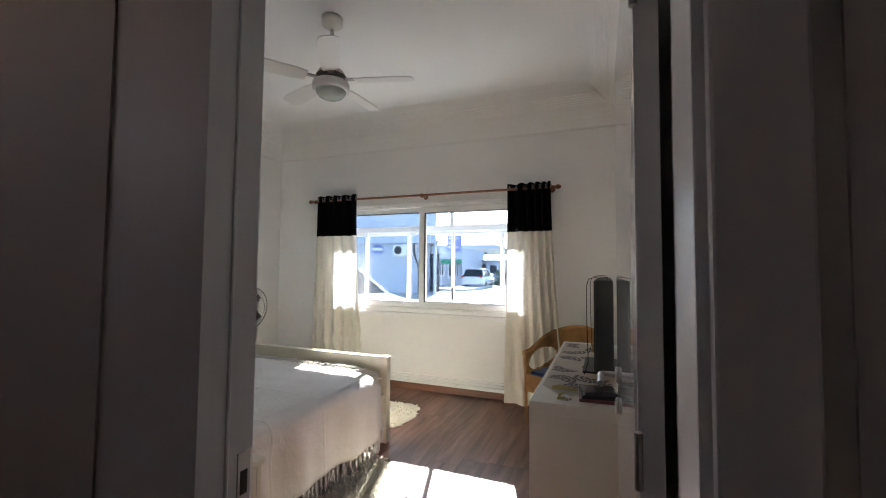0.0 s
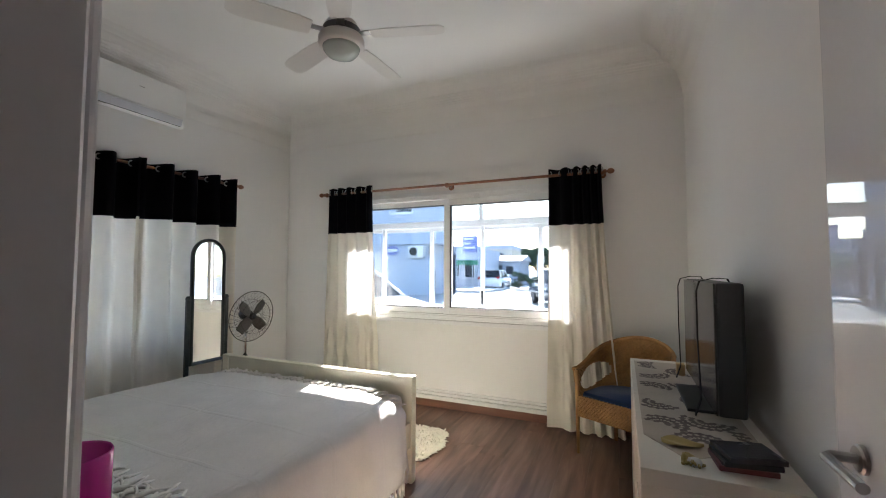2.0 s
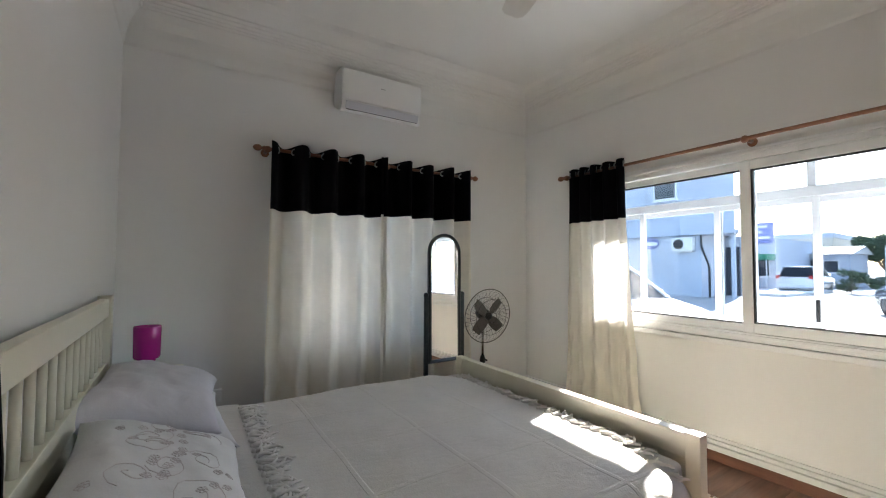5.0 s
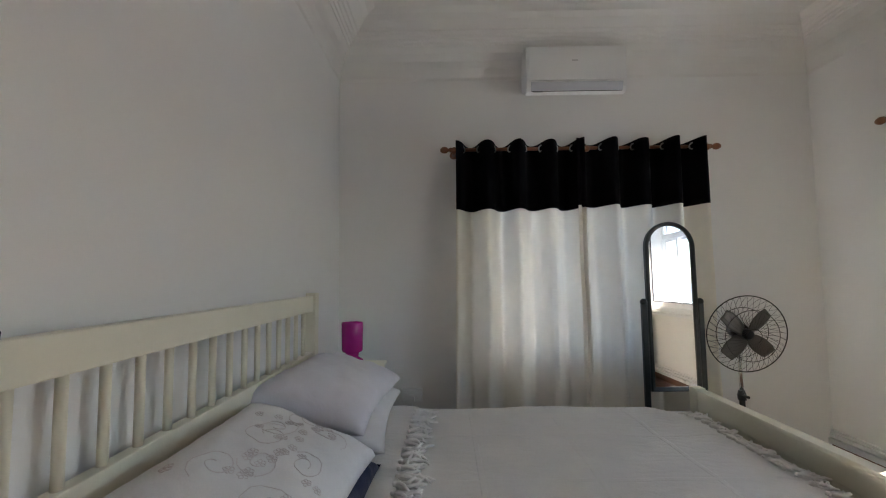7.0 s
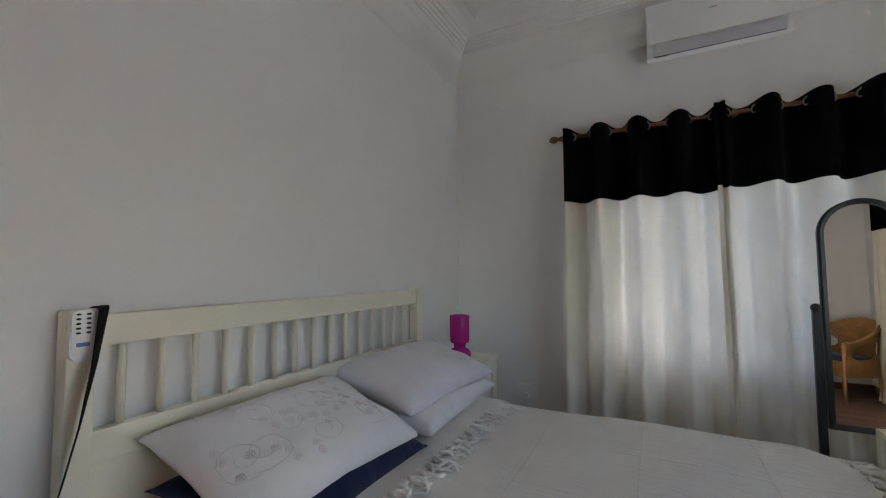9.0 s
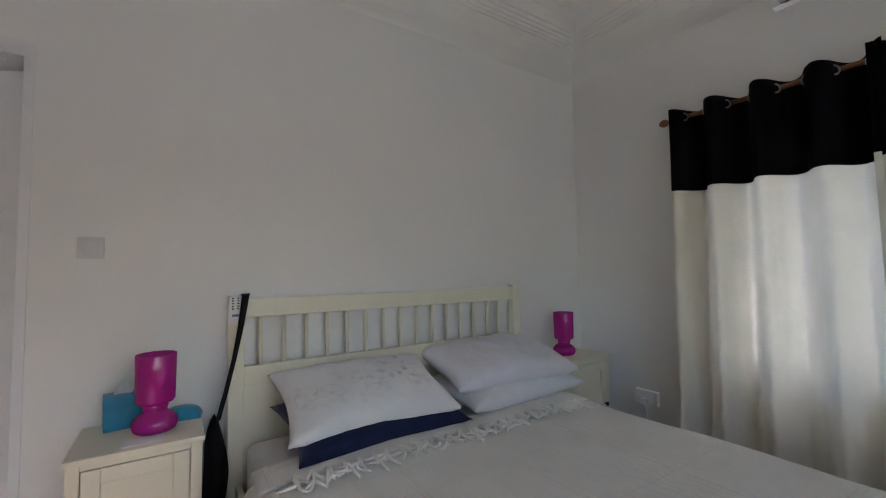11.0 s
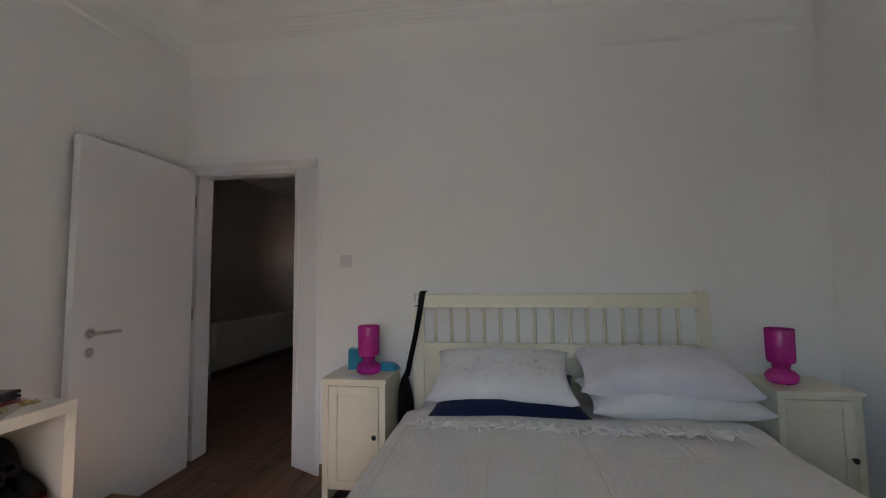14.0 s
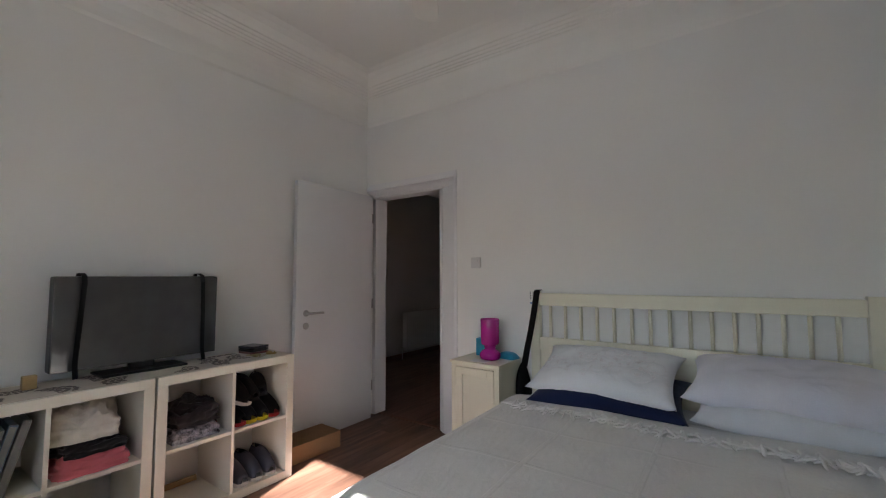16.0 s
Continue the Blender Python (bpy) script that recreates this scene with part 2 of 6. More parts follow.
def lathe(profile, steps=32, m=None, bm=None):
    """Turns a profile of (radius, height) round z."""
    bm = bm or bmesh.new()
    rings = []
    for r, z in profile:
        rings.append([bm.verts.new((r * math.cos(k / steps * math.tau), r * math.sin(k / steps * math.tau), z)) for k in range(steps)])
    for a, b in zip(rings, rings[1:]):
        for k in range(steps):
            bm.faces.new((a[k], a[(k + 1) % steps], b[(k + 1) % steps], b[k]))
    for ring, r in ((rings[0], profile[0][0]), (rings[-1], profile[-1][0])):
        if r > 1e-4:
            bm.faces.new(ring)
    bmesh.ops.remove_doubles(bm, verts=bm.verts[:], dist=1e-5)
    if m is not None:
        bmesh.ops.transform(bm, matrix=m, verts=bm.verts[:])
    return bm


def grid(nu, nv, f, keep=None):
    """A sheet of nu x nv cells; f(u, v) gives each point for u, v from 0 to 1."""
    bm = bmesh.new()
    vs = [[bm.verts.new(f(i / nu, j / nv)) for j in range(nv + 1)] for i in range(nu + 1)]
    for i in range(nu):
        for j in range(nv):
            if keep is None or keep((i + 0.5) / nu, (j + 0.5) / nv):
                bm.faces.new((vs[i][j], vs[i + 1][j], vs[i + 1][j + 1], vs[i][j + 1]))
    bmesh.ops.delete(bm, geom=[v for v in bm.verts if not v.link_faces], context="VERTS")
    return bm


def thick(ob, t, offset=0.0):
    s = ob.modifiers.new("thickness", "SOLIDIFY")
    s.thickness, s.offset = t, offset
    return ob


def prism(outline, z0, z1, m=None, bevel=0.0):
    """An upright block with the given outline in x and y."""
    bm = bmesh.new()
    lo = [bm.verts.new((x, y, z0)) for x, y in outline]
    hi = [bm.verts.new((x, y, z1)) for x, y in outline]
    bm.faces.new(lo[::-1])
    bm.faces.new(hi)
    n = len(outline)
    for k in range(n):
        bm.faces.new((lo[k], lo[(k + 1) % n], hi[(k + 1) % n], hi[k]))
    if bevel:
        bmesh.ops.bevel(bm, geom=bm.edges[:], offset=bevel, segments=2, affect="EDGES")
    if m is not None:
        bmesh.ops.transform(bm, matrix=m, verts=bm.verts[:])
    return bm


def structure(name, bm, material, label, category, smooth=False):
    return tagged(part(name, bm, material, smooth=smooth), label, category, kind="structure")


# ---- plan ----
WX, EX, SY, NY, CEIL = -4.06, 0.07, 1.20, 4.70, 3.12      # the bedroom's inner faces and ceiling
DX0, DX1, DTOP = -0.83, 0.036, 2.07                       # the doorway
LX0, LY, LTOP = -0.712, 1.088, 2.062                       # the inner lining of the doorway
HY = 0.965                                                # the hall's side of the door wall
NX0, NX1, NZ0, NZ1 = -3.28, -0.78, 0.90, 2.10             # north window opening
WY0, WY1, WZ0, WZ1 = 2.27, 3.70, 0.70, 2.12               # west window opening

# ---- walls, floor, ceiling ----


def wall_with_hole(axis, a0, a1, z1, d0, d1, h0, h1, hz0, hz1):
    """A wall from a0 to a1 along an axis, between depths d0 and d1, with one opening through it."""
    bm = bmesh.new()

    def slab(p, q, r, s):
        if q - p > 1e-4 and s - r > 1e-4:
            add_box(bm, (p, d0, r) if axis == "x" else (d0, p, r), (q, d1, s) if axis == "x" else (d1, q, s))
    slab(a0, h0, 0, z1)
    slab(h1, a1, 0, z1)
    slab(h0, h1, hz1, z1)
    slab(h0, h1, 0, hz0)
    bmesh.ops.remove_doubles(bm, verts=bm.verts[:], dist=1e-4)
    return bm


structure("wall_south", wall_with_hole("x", -4.3, 1.6, CEIL, HY, SY, -0.968, DX1 + 0.04, 0, 2.15), M["wall"],
          "white painted plaster wall with a doorway behind the bed", "wall")
# its west end is an added, unseen fin that keeps sun off the west window
structure("wall_north", wall_with_hole("x", -4.776, 0.31, CEIL, NY, NY + 0.28, NX0, NX1, NZ0, NZ1), M["wall"],
          "white painted plaster wall with a wide sliding window, run on outside to cut the sun", "wall")
structure("wall_west", wall_with_hole("y", SY, NY, CEIL, WX - 0.36, WX, WY0, WY1, WZ0, WZ1), M["wall"],
          "white painted plaster wall with a curtained window", "wall")
structure("wall_east", box((EX, SY, 0), (EX + 0.24, NY, CEIL)), M["wall"], "plain white painted plaster wall behind the shelf units", "wall")
structure("ceiling", box((-4.3, HY, CEIL), (0.31, NY + 0.28, CEIL + 0.15)), M["ceiling"], "flat white painted bedroom ceiling", "ceiling")

# cornice: a lip, a hollow and four fine reeds below the ceiling, mitred round the room
CORNICE = [(0.0, 2.745), (0.008, 2.765), (0.011, 2.79), (0.018, 2.83), (0.032, 2.88), (0.055, 2.93), (0.085, 2.97), (0.093, 2.972), (0.102, 2.984),
           (0.112, 2.986), (0.122, 2.999), (0.132, 3.001), (0.144, 3.015), (0.155, 3.018), (0.168, 3.033), (0.18, 3.036), (0.195, 3.055), (0.225, 3.085), (0.265, 3.107), (0.32, CEIL)]
bm = bmesh.new()
rows = []
for d, z in CORNICE:
    rows.append([bm.verts.new(p) for p in ((WX + d, SY + d, z), (EX - d, SY + d, z), (EX - d, NY - d, z), (WX + d, NY - d, z))])
for a, b in zip(rows, rows[1:]):
    for k in range(4):
        bm.faces.new((a[k], a[(k + 1) % 4], b[(k + 1) % 4], b[k]))
cornice = structure("trim", bm, M["plaster"], "white reeded plaster cornice round the ceiling", "cornice")

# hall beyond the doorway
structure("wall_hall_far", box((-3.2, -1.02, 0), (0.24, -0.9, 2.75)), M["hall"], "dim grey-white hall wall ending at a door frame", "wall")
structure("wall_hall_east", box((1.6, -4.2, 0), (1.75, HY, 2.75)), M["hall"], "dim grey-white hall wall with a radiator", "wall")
# unseen high opening and tinted pane, added to let fill light into the hall
structure("wall_hall_west", wall_with_hole("y", -1.02, HY, 2.75, -3.35, -3.2, -0.85, -0.02, 2.05, 2.5), M["hall"], "dim grey-white hall end wall with an unseen opening added for light", "wall")
structure("fill_pane_west", box((-3.29, -0.85, 2.05), (-3.283, -0.02, 2.5)), glass_mat("amber_fill_pane", (0.95, 0.73, 0.63)), "unseen amber pane added high in the hall wall to warm the fill light", "window")
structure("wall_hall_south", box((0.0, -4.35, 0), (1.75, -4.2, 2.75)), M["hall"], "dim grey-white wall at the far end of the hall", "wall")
# second added opening, out of view, to brighten the radiator wall
structure("wall_hall_side", wall_with_hole("y", -4.2, -1.02, 2.75, 0.12, 0.24, -3.7, -3.42, 1.45, 2.0), M["hall"], "dim grey-white side wall of the hall with an unseen opening added for light", "wall")
structure("fill_pane_side", box((0.17, -3.7, 1.45), (0.177, -3.42, 2.0)), glass_mat("hall_fill_pane", (0.95, 0.73, 0.63)), "unseen amber pane added in the hall's side wall to warm the fill light", "window")
structure("ceiling_hall", box((-3.35, -4.35, 2.75), (1.75, HY, 2.9)), M["ceiling"], "plain white hall ceiling", "ceiling")
# thin sheets that lay the hall's dimmed colour over the bedroom wall
structure("hall_wall_lining", box((-3.2, HY - 0.006, 0), (LX0 - 0.27, HY - 0.001, 2.75)), M["hall"], "hall side of the bedroom wall, its dimness put into the grey-white", "wall")
structure("hall_wall_lining", box((DX1 + 0.13, HY - 0.006, 0), (1.6, HY - 0.001, 2.75)), M["hall"], "hall side of the bedroom wall, its dimness put into the grey-white", "wall")

# door frame: lining and architraves on both sides
frame_1 = thing("door_frame", "white painted door frame of the bedroom doorway", "door frame", kind="structure")
CX0, CTOP = -0.938, 2.12                                 # where the splayed lining meets the architrave in the room
part("jamb", prism([(LX0, HY), (LX0, LY), (CX0, SY + 0.002), (CX0 - 0.03, SY + 0.002), (CX0 - 0.03, HY)], 0, LTOP), M["trim_gloss"], frame_1)
for k in (0.2,):
    x, y = LX0 + (CX0 - LX0) * k, LY + (SY - LY) * k
    part("bead", tube([(x, y, 0), (x, y, LTOP + (CTOP - LTOP) * k)], 0.006, 8), M["trim_gloss"], frame_1)
part("bead", tube([(LX0, HY + 0.062, 0), (LX0, HY + 0.062, LTOP)], 0.0045, 8), M["trim_gloss"], frame_1)
bm = prism([(HY, LTOP), (LY, LTOP), (SY + 0.002, CTOP), (SY + 0.002, CTOP + 0.03), (HY, CTOP + 0.03)], CX0 - 0.03, DX1 + 0.04)
bmesh.ops.transform(bm, matrix=Matrix(((0, 0, 1, 0), (1, 0, 0, 0), (0, 1, 0, 0), (0, 0, 0, 1))), verts=bm.verts[:])
part("head", bm, M["trim_gloss"], frame_1)
for k in (0.25, 0.75):
    y, z = LY + (SY - LY) * k, LTOP + (CTOP - LTOP) * k
    part("bead", tube([(LX0 + (CX0 - LX0) * k, y, z), (DX1, y, z)], 0.006, 8), M["trim_gloss"], frame_1)
bm = box((CX0 - 0.03, SY + 0.0025, 0), (CX0, SY + 0.006, CTOP), 0.001)
part("architrave", bm, M["trim_gloss"], frame_1, "flat white board round the doorway")
bm = box((CX0 - 0.03, SY + 0.0025, CTOP), (DX1, SY + 0.006, CTOP + 0.055), 0.001)
part("architrave", bm, M["trim_gloss"], frame_1, "flat white board over the doorway")
part("jamb", box((DX1, HY + 0.001, 0), (DX1 + 0.04, 1.108, LTOP), 0.003), M["trim"], frame_1)
part("architrave", box((DX1 + 0.012, HY - 0.02, 0), (DX1 + 0.10, HY, LTOP + 0.1), 0.004), M["trim_gloss"], frame_1)
strike = part("strike_plate", box((LX0 - 0.0005, LY - 0.036, 0.80), (LX0 + 0.0025, LY - 0.006, 1.0), 0.001), M["metal"], frame_1, "worn steel strike plate with two dark slots")
for z in (0.84, 0.92):
    part("slot", box((LX0 + 0.0024, LY - 0.03, z), (LX0 + 0.004, LY - 0.014, z + 0.045), 0.0005), M["rubber"], strike)

# door leaf, open against the east wall
door = thing("door_1", "open glossy white flush door swung against the wall", "door", (DX1 - 0.003, SY + 0.03, 0.006), kind="structure")
door.matrix_world = pose(-0.008, SY + 0.004, 0.006, 0, 0, 0.8)
part("leaf", box((0.0, 0.0, 0.0), (0.04, 0.83, DTOP - 0.012), 0.003), M["gloss_white"], door)
part("lock_plate", box((0.006, 0.784, 0.9), (0.034, 0.787, 1.13), 0.001), M["metal"], door)
for z, n in ((1.006, "handle"), (0.906, "keyhole_cover")):
    for s in (-1, 1):
        x = -0.001 if s < 0 else 0.041
        bm = lathe([(0.026, 0), (0.026, 0.006), (0.022, 0.009), (0.0, 0.009)], 24, pose(x, 0.735, z, 0, 90 * s, 0))
        if n == "handle" and s < 0:
            add_tube(bm, [(x, 0.735, z), (x - 0.045, 0.735, z), (x - 0.055, 0.725, z), (x - 0.055, 0.605, z)], 0.0095, 10)
        if n == "handle" and s > 0:
            add_tube(bm, [(x, 0.735, z), (x + 0.02, 0.735, z), (x + 0.022, 0.725, z), (x + 0.022, 0.605, z)], 0.007, 10)
        h = part(n, bm, M["metal"], door, "brushed steel " + n.replace("_", " "), smooth=False)
for z in (0.25, 1.0, 1.8):
    part("hinge", tube([(0.0, -0.008, z), (0.0, -0.008, z + 0.09)], 0.007, 10), M["metal"], door)

# hall door frame at the end of the far wall
hall_frame = thing("door_frame", "white painted door frame in the dim hall", "door frame", kind="structure")
part("architrave", box((0.13, -0.9, 0.0), (0.262, -0.872, 2.75), 0.004), M["trim"], hall_frame)
part("jamb", box((0.24, -1.02, 0.0), (0.275, -0.9, 2.75), 0.003), M["trim"], hall_frame)

# skirtings: brown wood with white cable trunking above it on the north wall
def skirting(lo, hi, label="brown wood skirting board"):
    return structure("baseboard", box(lo, hi, 0.003), M["skirt"], label, "skirting")


skirting((WX, NY - 0.016, 0.0), (EX, NY, 0.075))
skirting((-1.13, SY, 0), (-0.971, SY + 0.014, 0.075))
skirting((WX, SY, 0), (-3.42, SY + 0.014, 0.075))
skirting((1.586, -4.2, 0), (1.6, HY - 0.01, 0.075))
skirting((EX - 0.014, 3.9, 0), (EX, NY - 0.016, 0.075))
trunk = thing("cable_trunking", "white grooved plastic cable trunking above the skirting", "trunking", kind="structure")
for z0, z1, d in ((0.079, 0.116, 0.040), (0.122, 0.146, 0.028), (0.152, 0.172, 0.018)):
    part("strip", box((WX, NY - d, z0), (EX, NY, z1), 0.003), M["white_plastic"], trunk)

# ---- windows ----
def sash(root, name, lo, hi, y, rail, depth, axis="x", gasket=True):
    """A framed pane: four rails, a black gasket and the glass, under a window."""
    def b3(a0, a1, d0, d1, z0, z1):
        return ((a0, d0, z0), (a1, d1, z1)) if axis == "x" else ((d0, a0, z0), (d1, a1, z1))
    bm = bmesh.new()
    for a0, a1, z0, z1 in ((lo[0], lo[0] + rail, lo[1], hi[1]), (hi[0] - rail, hi[0], lo[1], hi[1]), (lo[0] + rail, hi[0] - rail, lo[1], lo[1] + rail), (lo[0] + rail, hi[0] - rail, hi[1] - rail, hi[1])):
        add_box(bm, *b3(a0, a1, y - depth / 2, y + depth / 2, z0, z1))
    bmesh.ops.bevel(bm, geom=bm.edges[:], offset=0.0025, segments=1, affect="EDGES")
    f = part(name, bm, M["alu"], root)
    if gasket:
        bm = bmesh.new()
        g = 0.012
        x0, x1, z0, z1 = lo[0] + rail, hi[0] - rail, lo[1] + rail, hi[1] - rail
        for a0, a1, c0, c1 in ((x0, x0 + g, z0, z1), (x1 - g, x1, z0, z1), (x0 + g, x1 - g, z0, z0 + g), (x0 + g, x1 - g, z1 - g, z1)):
            add_box(bm, *b3(a0, a1, y - depth / 2 + 0.006, y + depth / 2 - 0.006, c0, c1))
        part("gasket", bm, M["rubber"], f)
    c0, c1 = b3(lo[0] + rail - 0.004, hi[0] - rail + 0.004, y, y, lo[1] + rail - 0.004, hi[1] - rail + 0.004)
    p = part("pane", grid(1, 1, lambda u, v: tuple(q + (r - q) * (v if i == 2 else u) for i, (q, r) in enumerate(zip(c0, c1)))), M["glass"], f)
    p.visible_shadow = False
    return f


win = thing("window_1", "white aluminium sliding window with an inner and an outer frame", "window", kind="structure")
# inner sliding pair, near the room
yi = NY + 0.005
fr = bmesh.new()
for lo, hi in (((NX0 - 0.05, NY - 0.022, NZ0 - 0.045), (NX1 + 0.05, NY + 0.05, NZ0 + 0.012)), ((NX0 - 0.05, NY - 0.022, NZ1 - 0.05), (NX1 + 0.05, NY + 0.05, NZ1 + 0.03)),
               ((NX0 - 0.05, NY - 0.022, NZ0 + 0.012), (NX0 + 0.01, NY + 0.05, NZ1 - 0.05)), ((NX1 - 0.01, NY - 0.022, NZ0 + 0.012), (NX1 + 0.05, NY + 0.05, NZ1 - 0.05))):
    add_box(fr, lo, hi)
for z in (NZ1 - 0.012, NZ0 - 0.02):
    add_box(fr, (NX0 - 0.05, NY - 0.034, z), (NX1 + 0.05, NY - 0.022, z + 0.02))
bmesh.ops.bevel(fr, geom=fr.edges[:], offset=0.003, segments=1, affect="EDGES")
part("window_frame", fr, M["alu"], win)
sash(win, "sash", (NX0 + 0.01, NZ0 + 0.013), (-1.955, NZ1 - 0.05), NY + 0.036, 0.05, 0.026)
sash(win, "sash", (-2.03, NZ0 + 0.013), (NX1 - 0.01, NZ1 - 0.05), NY + 0.006, 0.062, 0.028)
# outer frame with a transom and upper lights
yo = NY + 0.235
fr = bmesh.new()
for lo, hi in (((NX0, yo - 0.03, NZ0), (NX1, yo + 0.03, NZ0 + 0.045)), ((NX0, yo - 0.03, NZ1 - 0.04), (NX1, yo + 0.03, NZ1)), ((NX0, yo - 0.03, NZ0), (NX0 + 0.05, yo + 0.03, NZ1)),
               ((NX1 - 0.05, yo - 0.03, NZ0), (NX1, yo + 0.03, NZ1)), ((NX0 + 0.05, yo - 0.035, 1.795), (NX1 - 0.05, yo + 0.03, 1.86)), ((-1.74, yo - 0.028, 1.86), (-1.695, yo + 0.028, NZ1 - 0.04))):
    add_box(fr, lo, hi)
bmesh.ops.bevel(fr, geom=fr.edges[:], offset=0.003, segments=1, affect="EDGES")
outer = part("outer_frame", fr, M["alu"], win)
for a, b, d in ((NX0 + 0.05, -2.84, -0.012), (-2.885, -2.245, 0.012), (-2.29, -1.68, -0.012), (-1.73, -1.095, 0.012), (-1.14, NX1 - 0.05, -0.012)):
    sash(win, "sash", (a, NZ0 + 0.045), (b, 1.795), yo + d, 0.04, 0.022, gasket=False)
for a, b in ((NX0 + 0.05, -1.74), (-1.695, NX1 - 0.05)):
    p = part("pane", grid(1, 1, lambda u, v: (a + (b - a) * u, yo, 1.86 + (NZ1 - 1.9) * v)), M["glass"], win)
    p.visible_shadow = False
part("latch", box((-1.712, yo - 0.035, 1.0), (-1.692, yo - 0.005, 1.14), 0.004), M["black_plastic"], win, "black plastic pull latch")
part("window_sill", box((NX0 - 0.12, NY - 0.045, NZ0 - 0.085), (NX1 + 0.12, NY, NZ0 - 0.047), 0.006), M["trim"], win)
part("window_sill", box((NX0 + 0.002, NY + 0.05, NZ0 - 0.001), (NX1 - 0.002, yo - 0.031, NZ0 + 0.012), 0.003), M["trim"], win)

win2 = thing("window_2", "white aluminium sliding window behind closed curtains", "window", kind="structure")
fr = bmesh.new()
xo = WX - 0.29
for lo, hi in (((xo - 0.03, WY0, WZ0), (xo + 0.03, WY1, WZ0 + 0.05)), ((xo - 0.03, WY0, WZ1 - 0.05), (xo + 0.03, WY1, WZ1)), ((xo - 0.03, WY0, WZ0), (xo + 0.03, WY0 + 0.05, WZ1)), ((xo - 0.03, WY1 - 0.05, WZ0), (xo + 0.03, WY1, WZ1))):
    add_box(fr, lo, hi)
part("window_frame", fr, M["alu"], win2)
ym = (WY0 + WY1) / 2
sash(win2, "sash", (WY0 + 0.05, WZ0 + 0.05), (ym + 0.03, WZ1 - 0.05), xo - 0.012, 0.045, 0.02, axis="y")
sash(win2, "sash", (ym - 0.03, WZ0 + 0.05), (WY1 - 0.05, WZ1 - 0.05), xo + 0.012, 0.045, 0.02, axis="y")
part("window_sill", box((WX - 0.25, WY0 + 0.002, WZ0 - 0.001), (WX + 0.03, WY1 - 0.002, WZ0 + 0.015), 0.004), M["trim"], win2)


# ---- curtains ----
def curtain(name, label, axis, base, a0, a1, folds, top, band_z, bottom, b0=None, b1=None, amp=0.045, seed=0, flare=0.0, rings=True, in_sign=-1, phase=0.0, bunch=1.0):
    """An eyelet curtain: a black band over cream cloth, in folds along x or y; base is the rod's depth.
    phase: where in its wave the first edge stands; bunch: below 1 the first folds are the widest."""
    rnd = random.Random(seed)
    root = thing(name, label, "curtain", group="eyelet curtains")
    b0, b1 = a0 if b0 is None else b0, a1 if b1 is None else b1
    ph = [rnd.uniform(-0.35, 0.35) for _ in range(folds * 2 + 3)]
    am = [rnd.uniform(0.75, 1.25) for _ in range(folds * 2 + 3)]

    def pt(u, z):
        k = max(0.0, (top - z) / (top - bottom))
        w = u * folds * 2
        i = min(int(w), folds * 2)
        t = w - i
        a = am[i] * (1 - t) + am[i + 1] * t
        g = u ** bunch
        s = a0 + (a1 - a0) * g
        e = b0 + (b1 - b0) * g
        along = s + (e - s) * k ** 1.6 + 0.012 * k * ph[i] * math.sin(math.pi * t)
        wob = math.sin(math.pi * (w + phase) + ph[i] * k * math.sin(math.pi * t))
        wob = math.copysign(abs(wob) ** 0.8, wob)
        depth = amp * a * (1 - 0.25 * k) * wob + 0.008 * math.sin(5 * u + 9 * z + seed) * k
        fine = min(1.0, k * 2.2)
        depth += fine * ((0.006 if axis == "y" else 0.002) * math.sin(3.1 * math.pi * w + 4 * ph[i]) + 0.007 * noise.noise(Vector((w * 2.6, z * 0.9, seed))))
        low = max(0.0, min(1.0, (0.95 - z) / 0.25))
        depth += low * 0.016 * noise.noise(Vector((w * 2.2, z * 7.0, seed + 3)))
        d = base + depth + in_sign * flare * k
        return (along, d, z) if axis == "x" else (d, along, z)

    nu = folds * 24
    zb = lambda u: band_z
    band = grid(nu, 10, lambda u, v: pt(u, top - (top - band_z) * v + (0.006 * math.cos(math.pi * 2 * u * folds) if v == 0 else 0)))
    thick(part("band", band, M["black_cloth"], root, "black upper band", smooth=True), 0.003)
    drape = grid(nu, 60, lambda u, v: pt(u, band_z + 0.004 - (band_z + 0.004 - bottom) * v))
    part("drape", drape, M["cream_cloth"], root, "cream cotton drape", smooth=True)
    if rings:
        for k in range(folds * 2 + (0 if phase else 1)):
            u = min(0.995, max(0.005, (k + phase) / (folds * 2)))
            p = Vector(pt(u, top - 0.04))
            rot = Euler((radians(90), 0, radians(55 if k % 2 else -55))) if axis == "x" else Euler((radians(90), 0, radians(35 if k % 2 else -35)))
            bm = bmesh.new()
            n1, n2 = 20, 6
            vs = [[bm.verts.new(((0.021 + 0.005 * math.cos(b / n2 * math.tau)) * math.cos(a / n1 * math.tau), (0.021 + 0.005 * math.cos(b / n2 * math.tau)) * math.sin(a / n1 * math.tau), 0.004 * math.sin(b / n2 * math.tau))) for b in range(n2)] for a in range(n1)]
            for a in range(n1):
                for b in range(n2):
                    bm.faces.new((vs[a][b], vs[(a + 1) % n1][b], vs[(a + 1) % n1][(b + 1) % n2], vs[a][(b + 1) % n2]))
            bmesh.ops.transform(bm, matrix=Matrix.Translation(p) @ rot.to_matrix().to_4x4(), verts=bm.verts[:])
            part("eyelet", bm, M["metal"], root, "steel eyelet", smooth=True)
    return root


